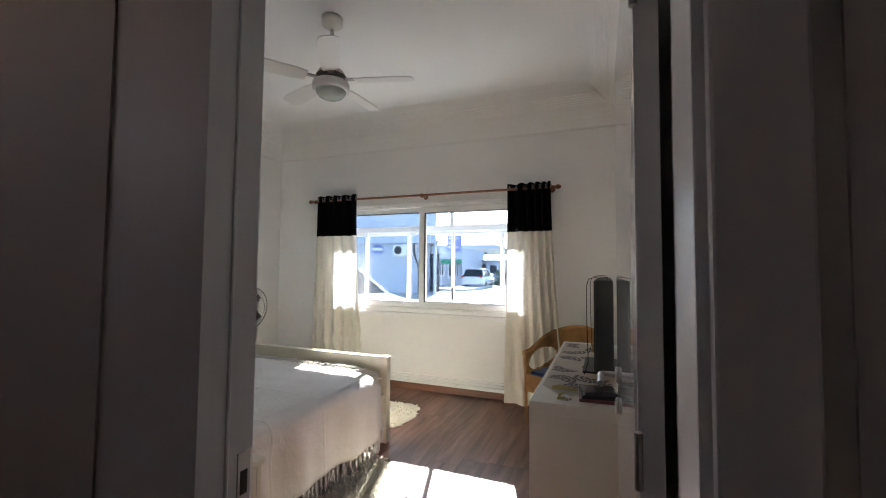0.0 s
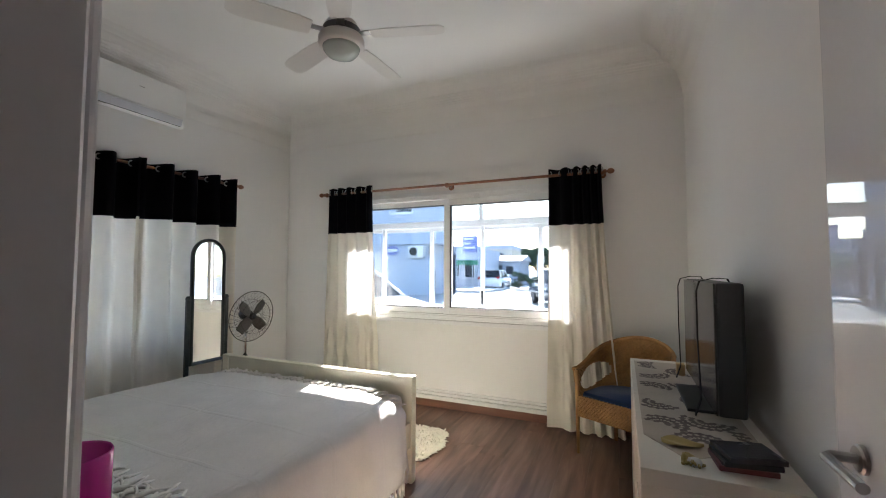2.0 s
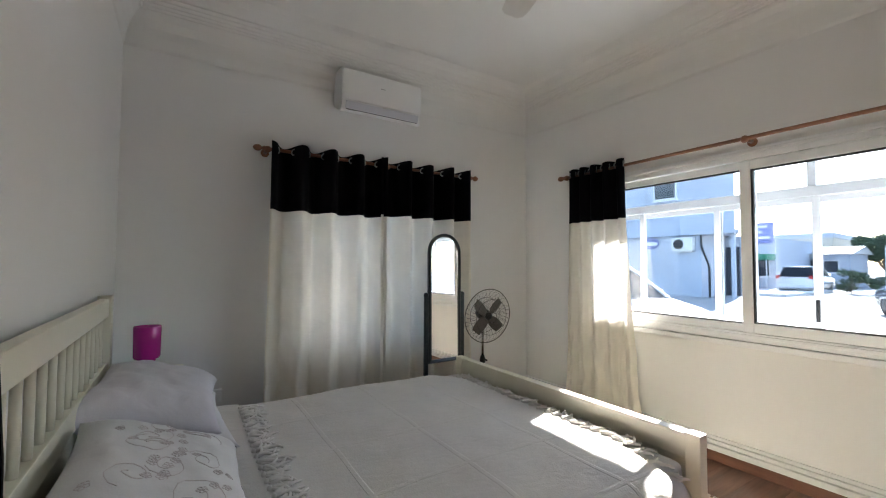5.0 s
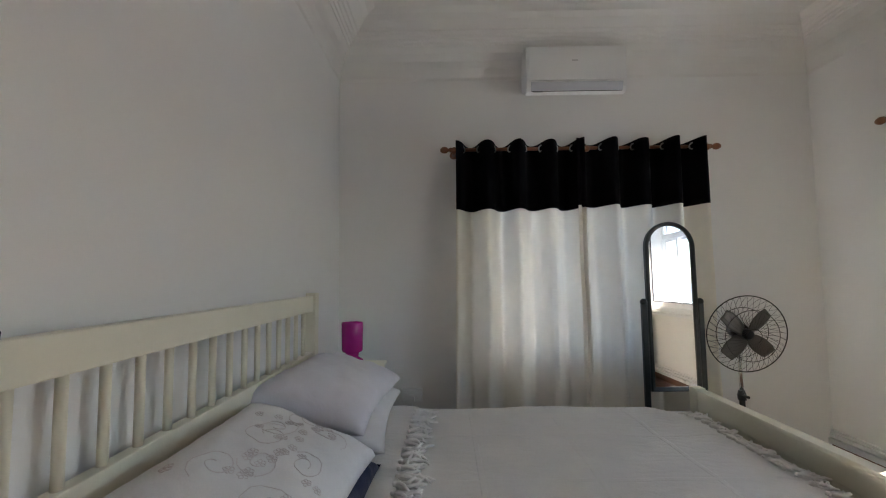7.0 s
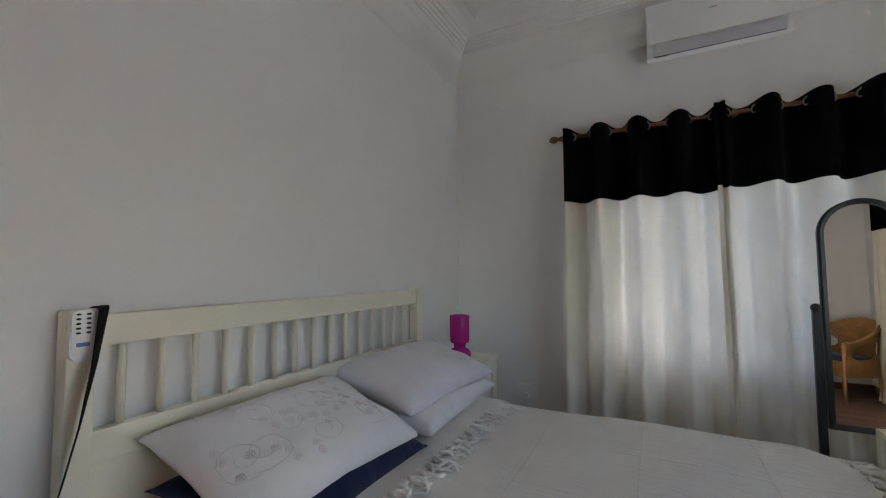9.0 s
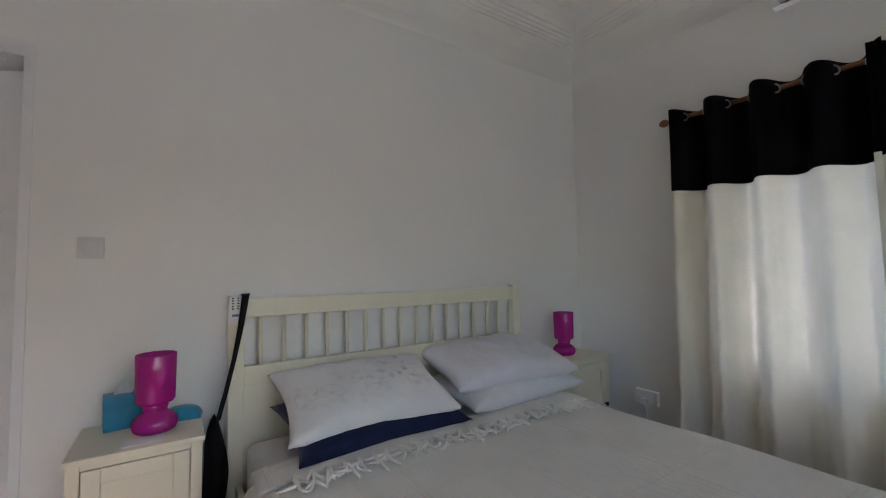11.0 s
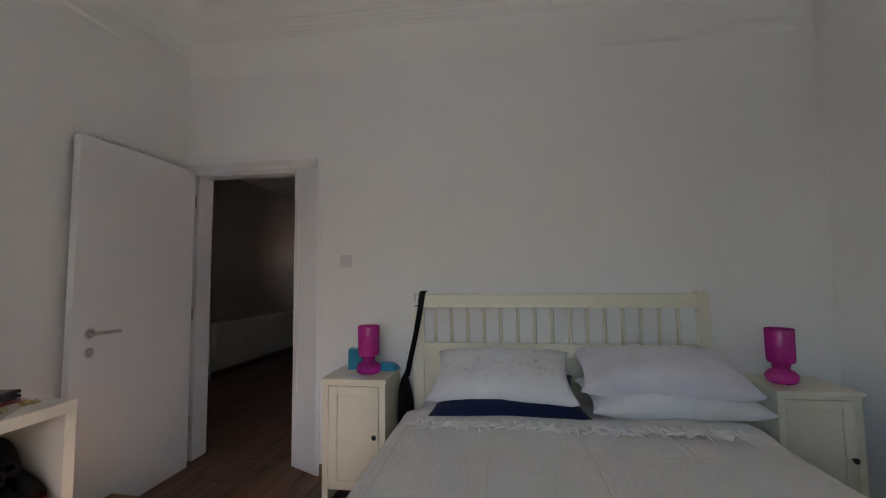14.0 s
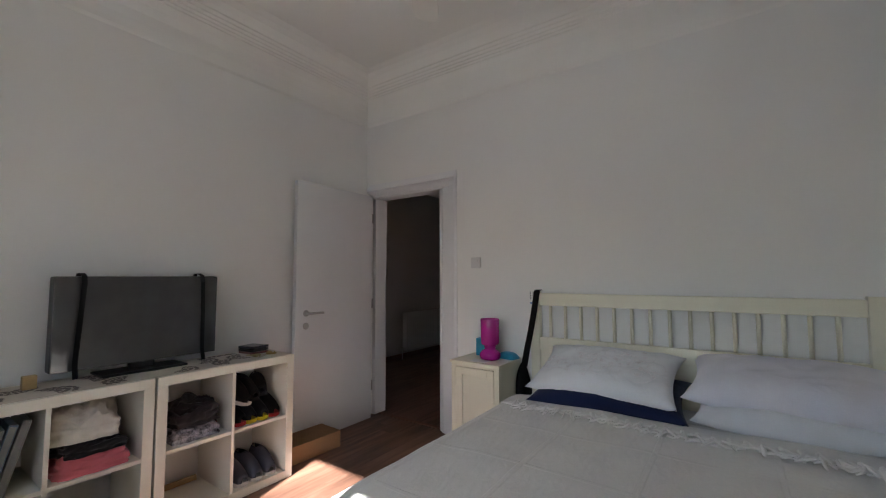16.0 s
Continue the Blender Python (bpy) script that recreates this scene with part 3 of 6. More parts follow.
def curtain_rod(axis, base, a0, a1, z, wall, mids, label):
    root = thing("curtain_rod", label, "curtain rod")
    P = (lambda a, d=0.0, h=0.0: (a, base + d, z + h)) if axis == "x" else (lambda a, d=0.0, h=0.0: (base + d, a, z + h))
    part("pole", tube([P(a0), P(a1)], 0.0125, 14), M["rodwood"], root, smooth=True)
    for a, s in ((a0, -1), (a1, 1)):
        prof = [(0.0, 0.0), (0.016, 0.0), (0.018, 0.012), (0.012, 0.018), (0.011, 0.028), (0.02, 0.036), (0.024, 0.052), (0.02, 0.068), (0.012, 0.08), (0.0, 0.084)]
        rot = Euler((0, radians(90 * s), 0)) if axis == "x" else Euler((radians(-90 * s), 0, 0))
        bm = lathe(prof, 16, Matrix.Translation(P(a)) @ rot.to_matrix().to_4x4())
        part("finial", bm, M["rodwood"], root, "turned wooden finial", smooth=True)
    for a in mids:
        d = wall - base
        bm = tube([P(a, d, -0.004), P(a, 0.0, -0.004)], 0.012, 12)
        q = Matrix.Translation(P(a, 0.0, -0.004))
        bmesh.ops.create_uvsphere(bm, u_segments=14, v_segments=10, radius=0.024, matrix=q)
        bmesh.ops.create_uvsphere(bm, u_segments=14, v_segments=10, radius=0.03, matrix=Matrix.Translation(P(a, d * 0.93, -0.004)) @ (Matrix.Diagonal((1, 0.4, 1, 1)) if axis == "x" else Matrix.Diagonal((0.4, 1, 1, 1))))
        part("bracket", bm, M["rodwood"], root, smooth=True)
    return root


RN, RW = 4.575, -3.93
curtain_rod("x", RN, -3.41, -0.535, 2.168, NY, (-3.39, -1.95, -0.55), "slim reddish wooden curtain rod above the wide window")
curtain_rod("y", RW, 2.035, 3.855, 2.175, WX, (2.05, 2.99, 3.84), "slim reddish wooden curtain rod above the covered window")
curtain("curtain", "narrow gathered cream curtain with a black top band, beside the window", "x", RN, -3.36, -2.80, 5, 2.222, 1.735, 0.02, -3.42, -2.66, amp=0.035, seed=3, flare=0.0, bunch=1.25)
curtain("curtain", "gathered cream curtain with a black top band, behind the wicker chair", "x", RN, -0.985, -0.555, 5, 2.222, 1.735, 0.012, -1.02, -0.40, amp=0.038, seed=8, flare=0.0, bunch=0.62)
curtain("curtain", "closed cream curtain with a black top band, glowing with daylight", "y", RW + 0.03, 2.06, 2.935, 4, 2.208, 1.733, 0.03, 2.03, 2.95, amp=0.082, seed=5, phase=0.5)
curtain("curtain", "closed cream curtain with a black top band, behind the standing mirror", "y", RW + 0.04, 2.885, 3.765, 4, 2.208, 1.75, 0.03, 2.90, 3.79, amp=0.078, seed=11, phase=0.5, bunch=0.9)


# ---- bed ----
BX0, BX1, BY0, BY1 = -3.365, -1.645, 1.215, 3.36
bed = thing("bed", "cream-painted wooden double bed with a slatted headboard, neatly made", "bed", ((BX0 + BX1) / 2, (BY0 + BY1) / 2, 0))
def bp(name, bm, material, label="", smooth=False):
    bmesh.ops.translate(bm, verts=bm.verts[:], vec=(-(BX0 + BX1) / 2, -(BY0 + BY1) / 2, 0))
    return part(name, bm, material, bed, label, smooth)


HX1 = BX1 + 0.022                                         # the headboard stands out a little on one side
for x in (BX0, HX1 - 0.062):
    bp("headboard_post", box((x, BY0, 0), (x + 0.062, BY0 + 0.055, 1.195), 0.004), M["cream"])
for x in (BX0, BX1 - 0.062):
    bp("footboard_post", box((x, BY1 - 0.055, 0), (x + 0.062, BY1, 0.665), 0.004), M["cream"])
bp("top_rail", box((BX0 + 0.062, BY0 + 0.008, 1.097), (HX1 - 0.062, BY0 + 0.045, 1.181), 0.004), M["cream"])
bp("middle_rail", box((BX0 + 0.062, BY0 + 0.008, 0.795), (HX1 - 0.062, BY0 + 0.045, 0.88), 0.004), M["cream"])
bp("panel", box((BX0 + 0.062, BY0 + 0.014, 0.3), (HX1 - 0.062, BY0 + 0.034, 0.795), 0.002), M["cream"])
for k in range(15):
    x = BX0 + 0.062 + (HX1 - BX0 - 0.124) * (k + 1) / 15.7
    bp("spindle", tube([(x, BY0 + 0.026, 0.877), (x, BY0 + 0.026, 1.1)], 0.011, 10), M["cream"], smooth=True)
bp("foot_rail", box((BX0 + 0.062, BY1 - 0.048, 0.555), (BX1 - 0.062, BY1 - 0.008, 0.645), 0.004), M["cream"])
bp("foot_cap", box((BX0 + 0.055, BY1 - 0.055, 0.645), (BX1 - 0.055, BY1 - 0.001, 0.66), 0.004), M["cream"])
bp("foot_panel", box((BX0 + 0.062, BY1 - 0.04, 0.22), (BX1 - 0.062, BY1 - 0.02, 0.555), 0.002), M["cream"])
for x in (BX0 + 0.01, BX1 - 0.035):
    bp("side_rail", box((x, BY0 + 0.055, 0.22), (x + 0.025, BY1 - 0.055, 0.38), 0.004), M["cream"])
mat_bm = box((BX0 + 0.05, BY0 + 0.06, 0.33), (BX1 - 0.05, BY1 - 0.07, 0.554), 0.045, 4)
mattress = tagged(part("mattress", mat_bm, M["sheet"], smooth=True), "white sheeted mattress under the cotton throw", "mattress")

# throw: flat on the mattress, falling down both long sides
TY0, TY1 = 1.70, 3.25
TOPZ = 0.574


def throw_pt(u, v):
    """u across the bed from the west hem to the east hem, v from the head to the foot."""
    w0, w1 = BX0 - 0.012, BX1 + 0.018
    flat, fall = w1 - w0, 0.40                        # measured over the top and down one side
    total = flat + 2 * fall
    s = u * total - fall
    r = 0.075
    y = TY0 + (TY1 - TY0) * v
    y += 0.012 * math.sin(7 * u + 2) * (1 - v) + (0.02 * math.sin(3 * u + 1)) * (1 - v)
    nz = 0.012 * noise.noise(Vector((s * 2.2, y * 2.2, 0))) + 0.006 * noise.noise(Vector((s * 6, y * 6, 3)))
    foot = max(0.0, (v - 0.93) / 0.07)
    side = 0.018 * math.sin(y * 11 + 1.5 * math.sin(y * 3)) + 0.01 * math.sin(y * 23)
    e = min(s, flat - s)
    left = s < flat / 2
    near_foot = max(0.0, 1 - (TY1 - y) / 0.22)
    if e >= r:
        corner = near_foot * max(0.0, 1 - (e - r) / 0.2)
        return (w0 + s, y - 0.03 * corner, TOPZ - 0.014 * max(0.0, 1 - e / 0.35) ** 2 + nz - 0.012 * foot - 0.05 * corner ** 1.6)
    a = (r - e) / r                                   # angle round the mattress edge
    sag = 0.05 * near_foot ** 1.6 * max(0.0, 1 - max(0.0, a - 1.0) / 2)
    if a < math.pi / 2:
        out, z = r * math.sin(a) - r, TOPZ - 0.009 - r * (1 - math.cos(a)) + nz * (1 - a / 1.6) - 0.012 * foot
        d = 0.0
    else:
        d = r * (a - math.pi / 2)
        z = TOPZ - 0.009 - r - d
        out = 0.03 * (d / fall) + side * min(1, d / 0.12)
    out -= 0.02 * near_foot
    x = (w0 - out) if left else (w1 + out)
    return (x, y - 0.03 * near_foot + 0.03 * (d / fall) * math.sin(y * 4), z - sag + 0.012 * math.sin(y * 6) * (d / fall))


def throw_material():
    """Cotton throw with woven squares, raised ribs and leaf-like motifs in low relief."""
    m = cloth("bed_throw_cotton", (0.74, 0.71, 0.66), 0.0, weave=420, wrinkle=0.35, wr_scale=5, wr_dist=0.012)
    n, l = m.node_tree.nodes, m.node_tree.links
    b = n["Principled BSDF"]
    tc = n.new("ShaderNodeTexCoord")
    br = n.new("ShaderNodeTexBrick")
    br.offset, br.squash = 0.0, 1.0
    br.inputs["Scale"].default_value = 1.0
    br.inputs["Brick Width"].default_value, br.inputs["Row Height"].default_value = 0.40, 0.40
    br.inputs["Mortar Size"].default_value, br.inputs["Mortar Smooth"].default_value = 0.012, 0.4
    l.new(tc.outputs["Object"], br.inputs["Vector"])
    wv = n.new("ShaderNodeTexWave")
    wv.inputs["Scale"].default_value, wv.inputs["Distortion"].default_value, wv.inputs["Detail"].default_value = 7, 9.0, 2.5
    wv.inputs["Detail Scale"].default_value = 1.6
    l.new(tc.outputs["Object"], wv.inputs["Vector"])
    vo = n.new("ShaderNodeTexVoronoi")
    vo.inputs["Scale"].default_value = 150
    l.new(tc.outputs["Object"], vo.inputs["Vector"])
    last = b.inputs["Normal"].links[0].from_socket
    for tex, out, st, di in ((br, "Fac", 0.45, 0.006), (wv, "Fac", 0.22, 0.004), (vo, "Distance", 0.24, 0.003)):
        bp_ = n.new("ShaderNodeBump")
        bp_.inputs["Strength"].default_value, bp_.inputs["Distance"].default_value = st, di
        l.new(tex.outputs[out], bp_.inputs["Height"])
        l.new(last, bp_.inputs["Normal"])
        last = bp_.outputs["Normal"]
    l.new(last, b.inputs["Normal"])
    return m


M["throw"] = throw_material()
throw = thing("bed_throw", "off-white woven cotton throw with knotted fringes, draped over the bed", "bedspread", ((BX0 + BX1) / 2, TY0, TOPZ))
def tp(name, bm, material, label="", smooth=True):
    bmesh.ops.translate(bm, verts=bm.verts[:], vec=(-(BX0 + BX1) / 2, -TY0, -TOPZ))
    return part(name, bm, material, throw, label, smooth)


thick(tp("blanket", grid(110, 60, throw_pt), M["throw"]), 0.008, 1)


def tassels(seed, starts, heading, length, lie=True, hang=None):
    """Knotted fringe: a knot and limp strands for each tassel."""
    rnd = random.Random(seed)
    bm = bmesh.new()
    for sx, sy, sz in starts:
        base = Vector((sx, sy, sz + 0.008))
        hd = heading + rnd.uniform(-0.45, 0.45)
        bmesh.ops.create_icosphere(bm, subdivisions=1, radius=rnd.uniform(0.008, 0.012), matrix=Matrix.Translation(base))
        for _ in range(5):
            p, a, pts = base.copy(), hd + rnd.uniform(-0.35, 0.35), []
            curl = rnd.uniform(-22, 22)
            steps = 6
            ln = length * rnd.uniform(0.7, 1.25)
            for k in range(steps):
                pts.append(p.copy())
                st = ln / steps
                if lie:
                    p += Vector((math.cos(a) * st, math.sin(a) * st, 0))
                    p.z = sz + 0.006 + 0.006 * math.sin(k * 1.1 + curl)
                else:
                    p += Vector((rnd.uniform(-0.004, 0.005), rnd.uniform(-0.005, 0.005), -st))
                a += curl * st
            add_tube(bm, pts, 0.004, 5, taper=[0.008, 0.0075, 0.007, 0.0065, 0.006, 0.0035])
    return bm


nt = 30
fold = grid(90, 8, lambda u, v: tuple(Vector(throw_pt(0.165 + 0.665 * u, -0.045 + 0.115 * v)) + Vector((0, 0, 0.004 + 0.010 * math.sin(math.pi * min(1.0, 0.25 + v * 0.6))))))
thick(tp("turned_edge", fold, M["throw"], "turned-down upper edge"), 0.006, 1)
head_edge = [throw_pt(0.4 / (BX1 - BX0 + 0.8) + 0.02 + k / nt * ((BX1 - BX0 + 0.0) / (BX1 - BX0 + 0.83)), 0.0) for k in range(nt)]
tagged(tp("fringe", tassels(1, [(x, y + 0.105, z + 0.015) for x, y, z in head_edge[2:-2]], math.pi / 2, 0.13), M["fringe"], "knotted off-white fringe folded over the top"), kind="stuff")
foot_edge = [throw_pt(0.4 / (BX1 - BX0 + 0.8) + 0.02 + k / nt * ((BX1 - BX0) / (BX1 - BX0 + 0.83)), 1.0) for k in range(nt)]
tagged(tp("fringe", tassels(2, [(x, y - 0.075, z + 0.014) for x, y, z in foot_edge], math.pi / 2 - 0.5, 0.095), M["fringe"], "knotted off-white fringe at the foot"), kind="stuff")
for u, sd in ((0.0, 3), (1.0, 4)):
    hem = [throw_pt(u, k / 32) for k in range(33)]
    tagged(tp("fringe", tassels(sd, [(x, y, z - 0.006) for x, y, z in hem], 0, 0.11, lie=False), M["fringe"], "knotted off-white fringe hanging at the hem"), kind="stuff")


def pillow(name, label, material, at, size, tilt, turn=0.0, seed=0, category="pillow", group="bed pillows"):
    """A filled pillow with pinched corners and soft creases."""
    w, d, t = size
    off = Vector((seed * 3.1, seed * 1.7, 0))

    def f(s):
        def g(u, v):
            a, b = 2 * u - 1, 2 * v - 1
            edge = (1 - abs(a) ** 3.2) * (1 - abs(b) ** 3.2)
            pinch = 1 - 0.12 * (1 - a * a) * b * b
            pinch2 = 1 - 0.10 * (1 - b * b) * a * a
            cr = noise.noise(Vector((a * 2.5, b * 2.0, s)) + off) * 0.16 + noise.noise(Vector((a * 7, b * 5, s * 2)) + off) * 0.10
            z = s * t / 2 * max(0, edge) ** 0.5 * (1 + cr)
            return Vector((a * w / 2 * pinch2, b * d / 2 * pinch, z))
        return g
    bm = grid(36, 28, f(1))
    low = grid(36, 28, f(-1))
    me = bpy.data.meshes.new("t")
    low.to_mesh(me)
    low.free()
    bm.from_mesh(me)
    bpy.data.meshes.remove(me)
    bmesh.ops.remove_doubles(bm, verts=bm.verts[:], dist=0.0008)
    ob = tagged(part(name, bm, material, smooth=True), label, category, group)
    ob.matrix_world = pose(*at, tilt, 0, turn)
    return ob


# ---- nightstands ----
def nightstand(at, label, door_gap=0.0):
    """A small cupboard with a panelled door, origin at the back middle of its base."""
    root = thing("nightstand", label, "nightstand", at, group="nightstands beside the bed")
    w, d, h = 0.372, 0.345, 0.715
    part("top", box((-w / 2 - 0.008, 0.0, h - 0.02), (w / 2 + 0.008, d + 0.012, h), 0.004), M["cream"], root)
    for s in (-1, 1):
        x0, x1 = sorted((s * w / 2, s * (w / 2 - 0.02)))
        part("side", box((x0, 0.004, 0.0), (x1, d - 0.02, h - 0.02), 0.002), M["cream"], root)
        x0, x1 = sorted((s * w / 2, s * (w / 2 - 0.035)))
        part("leg", box((x0, d - 0.02, 0.0), (x1, d, h - 0.02), 0.002), M["cream"], root)
    part("back", box((-w / 2 + 0.02, 0.004, 0.08), (w / 2 - 0.02, 0.012, h - 0.02)), M["cream"], root)
    part("bottom", box((-w / 2 + 0.02, 0.012, 0.09), (w / 2 - 0.02, d - 0.02, 0.11)), M["cream"], root)
    part("rail", box((-w / 2 + 0.035, d - 0.02, h - 0.04), (w / 2 - 0.035, d, h - 0.02), 0.002), M["cream"], root)
    dr = part("door", box((-w / 2 + 0.038, d - 0.022, 0.10), (w / 2 - 0.038, d - 0.010, h - 0.043), 0.001), M["cream"], root)
    bm = bmesh.new()
    for lo, hi in (((-w / 2 + 0.038, d - 0.011, 0.10), (-w / 2 + 0.088, d + 0.002, h - 0.043)), ((w / 2 - 0.088, d - 0.011, 0.10), (w / 2 - 0.038, d + 0.002, h - 0.043)),
                   ((-w / 2 + 0.088, d - 0.011, 0.10), (w / 2 - 0.088, d + 0.002, 0.15)), ((-w / 2 + 0.088, d - 0.011, h - 0.093), (w / 2 - 0.088, d + 0.002, h - 0.043))):
        add_box(bm, lo, hi)
    bmesh.ops.bevel(bm, geom=bm.edges[:], offset=0.002, segments=1, affect="EDGES")
    part("panel_frame", bm, M["cream"], dr)
    bm = lathe([(0.0, 0.0), (0.006, 0.0), (0.006, 0.012), (0.013, 0.016), (0.014, 0.022), (0.009, 0.027), (0.0, 0.028)], 18, pose(-w / 2 + 0.06, d + 0.002, 0.40, -90, 0, 0))
    part("knob", bm, M["black_plastic"], dr, "small dark knob", smooth=True)
    return root


ns1 = nightstand((-1.328, SY + 0.003, 0), "cream nightstand with a panelled door and dark knob")
ns2 = copy_thing(ns1, pose(-3.70, SY + 0.016, 0))
ns2["label"] = "cream nightstand with a panelled door in the corner by the curtain"


# ---- shelf units ----
def shelf_unit(at, label):
    """A square unit with four open cubes; origin at its back left base, front towards -x."""
    root = thing("shelf_unit", label, "shelf", at, group="cube shelf units")
    w, h, d, t = 0.795, 0.785, 0.40, 0.048
    part("top", box((-d, 0, h - t), (0, w, h), 0.002), M["shelf_white"], root)
    part("bottom", box((-d, t, 0), (0, w - t, t), 0.002), M["shelf_white"], root)
    part("side", box((-d, 0, 0), (0, t, h - t), 0.002), M["shelf_white"], root)
    part("side", box((-d, w - t, 0), (0, w, h - t), 0.002), M["shelf_white"], root)
    part("divider", box((-d + 0.004, w / 2 - 0.009, t), (-0.002, w / 2 + 0.009, h - t), 0.001), M["shelf_white"], root)
    for a, b in ((t, w / 2 - 0.009), (w / 2 + 0.009, w - t)):
        part("shelf_board", box((-d + 0.006, a, h / 2 - 0.009), (-0.002, b, h / 2 + 0.009), 0.001), M["shelf_white"], root)
    return root


KX = 0.03
k1 = shelf_unit((KX, 2.285, 0), "white four-cube open shelf unit holding shoes and folded clothes")
k2 = copy_thing(k1, pose(KX, 3.092, 0))
k2["label"] = "white four-cube open shelf unit holding clothes and books"

# ---- floor boards ----
structure("floor", box((-4.3, -4.35, -0.12), (1.75, NY + 0.28, -0.012)), M["skirt"], "brown laminate floor of long boards", "floor")
floor_ob = bpy.data.objects["floor"]


def board_mesh(length, w=0.19):
    bm = box((-w / 2 + 0.0002, -length / 2 + 0.0002, -0.010), (w / 2 - 0.0002, length / 2 - 0.0002, 0.0), 0.0)
    bmesh.ops.bevel(bm, geom=[e for e in bm.edges if all(v.co.z > -0.001 for v in e.verts)], offset=0.0008, segments=1, affect="EDGES")
    me = bpy.data.meshes.new("floor_board")
    bm.to_mesh(me)
    bm.free()
    me.materials.append(M["plank"])
    return me


BOARDS = {}
rnd = random.Random(4)
W = 0.19
x = -4.06
row = 0
while x < 1.6:
    y0, y1 = (SY if x < -3.2 else -0.9), NY
    if x > EX:
        y1 = HY
    if x > 0.2:
        y0 = -4.2
    y = y0 - rnd.uniform(0.1, 1.1)
    wid = min(W, 1.6 - x)
    while y < y1:
        a, b = max(y, y0), min(y + 1.28, y1)
        if b - a > 0.02:
            key = (round(b - a, 2), round(wid, 3))
            if key not in BOARDS:
                BOARDS[key] = board_mesh(b - a, wid)
            ob = new("floor_board", BOARDS[key])
            ob.location = (x + wid / 2, (a + b) / 2, 0.0)
            ob.parent = floor_ob
        y += 1.28
    x += W
part("threshold_strip", box((LX0, LY - 0.06, 0.0), (DX1 - 0.008, LY - 0.02, 0.006), 0.002), M["skirt"], floor_ob, "dark threshold strip")

# ---- outside, rough ----
M["paving"] = mat("pale_concrete_paving", (0.42, 0.40, 0.37), 0.85, var=0.18, var_scale=0.25, grain=12, bump=0.3, dist=0.01)
GZ = -0.15
bm = bmesh.new()
bmesh.ops.create_grid(bm, x_segments=1, y_segments=1, size=1200, matrix=Matrix.Translation((0, 0, GZ)))
structure("ground", bm, M["paving"], "sunlit pale concrete yard and street", "ground")
structure("roof_slab", box((-4.6, HY - 0.2, CEIL + 0.16), (0.6, NY + 0.28, CEIL + 0.36)), M["wall"], "plain flat roof slab", "roof")
# added slab outside, out of view, sized to stop the sun above the transom
structure("eave", box((-4.6, NY + 0.285, 2.5), (0.6, 5.97, 2.62)), M["wall"], "plain slab added unseen over the window to cut the sun", "eave")

# ---- things on and by the bed ----
def spiral_vines(size, seed):
    """Stitched vines on a pillow's top: curled stems with small blossoms."""
    rnd = random.Random(seed)
    bm = bmesh.new()
    w, d, t = size
    off = Vector((seed * 3.1, seed * 1.7, 0))

    def at(a, b):
        edge = max(0, (1 - abs(a) ** 3.2) * (1 - abs(b) ** 3.2))
        cr = noise.noise(Vector((a * 2.5, b * 2.0, 1)) + off) * 0.16 + noise.noise(Vector((a * 7, b * 5, 2)) + off) * 0.10
        return Vector((a * w / 2 * (1 - 0.10 * (1 - b * b) * a * a), b * d / 2 * (1 - 0.12 * (1 - a * a) * b * b), t / 2 * edge ** 0.5 * (1 + cr) + 0.0009))
    for k in range(9):
        ca, cb = -0.72 + 0.18 * k, 0.38 * math.sin(k * 1.9)
        r0, s = rnd.uniform(0.16, 0.26), (1 if k % 2 else -1)
        pts = []
        for j in range(22):
            r = r0 * (1 - j / 26)
            th = s * j * 0.42 + k
            pts.append(at(max(-0.9, min(0.9, ca + r * math.cos(th))), max(-0.88, min(0.88, cb + r * 1.3 * math.sin(th)))))
        add_tube(bm, pts, 0.0012, 4)
        for _ in range(4):
            fa, fb = max(-0.85, min(0.85, ca + rnd.uniform(-0.2, 0.2))), max(-0.8, min(0.8, cb + rnd.uniform(-0.35, 0.35)))
            for q in range(5):
                th = q / 5 * math.tau
                loop = [at(fa + 0.022 * math.cos(th) + 0.016 * math.cos(th + z), fb + 0.033 * math.sin(th) + 0.024 * math.sin(th + z)) for z in np.linspace(0, 6.0, 7)]
                add_tube(bm, loop, 0.0011, 4)
    return bm


M["stitch"] = mat("lilac_brown_thread", (0.68, 0.63, 0.63), 0.8, var=0.1, grain=200)
pillow("pillow", "navy blue pillow lying under the embroidered one", M["navy"], (-2.19, 1.53, 0.65), (0.80, 0.46, 0.14), -13, 2, seed=2)
emb = pillow("pillow", "white embroidered pillow propped against the headboard", M["sheet"], (-2.165, 1.50, 0.745), (0.78, 0.49, 0.17), -21, -1, seed=5)
part("embroidery", spiral_vines((0.78, 0.49, 0.17), 5), M["stitch"], emb, "stitched curling vines in faded lilac")
pillow("pillow", "plain white pillow at the bottom of a stack of two", M["sheet"], (-3.01, 1.50, 0.655), (0.84, 0.48, 0.15), -5, 2, seed=9)
pillow("pillow", "pale lilac-white pillow on top of a stack of two", M["pillow"], (-2.99, 1.465, 0.775), (0.84, 0.50, 0.19), -14, -3, seed=13)

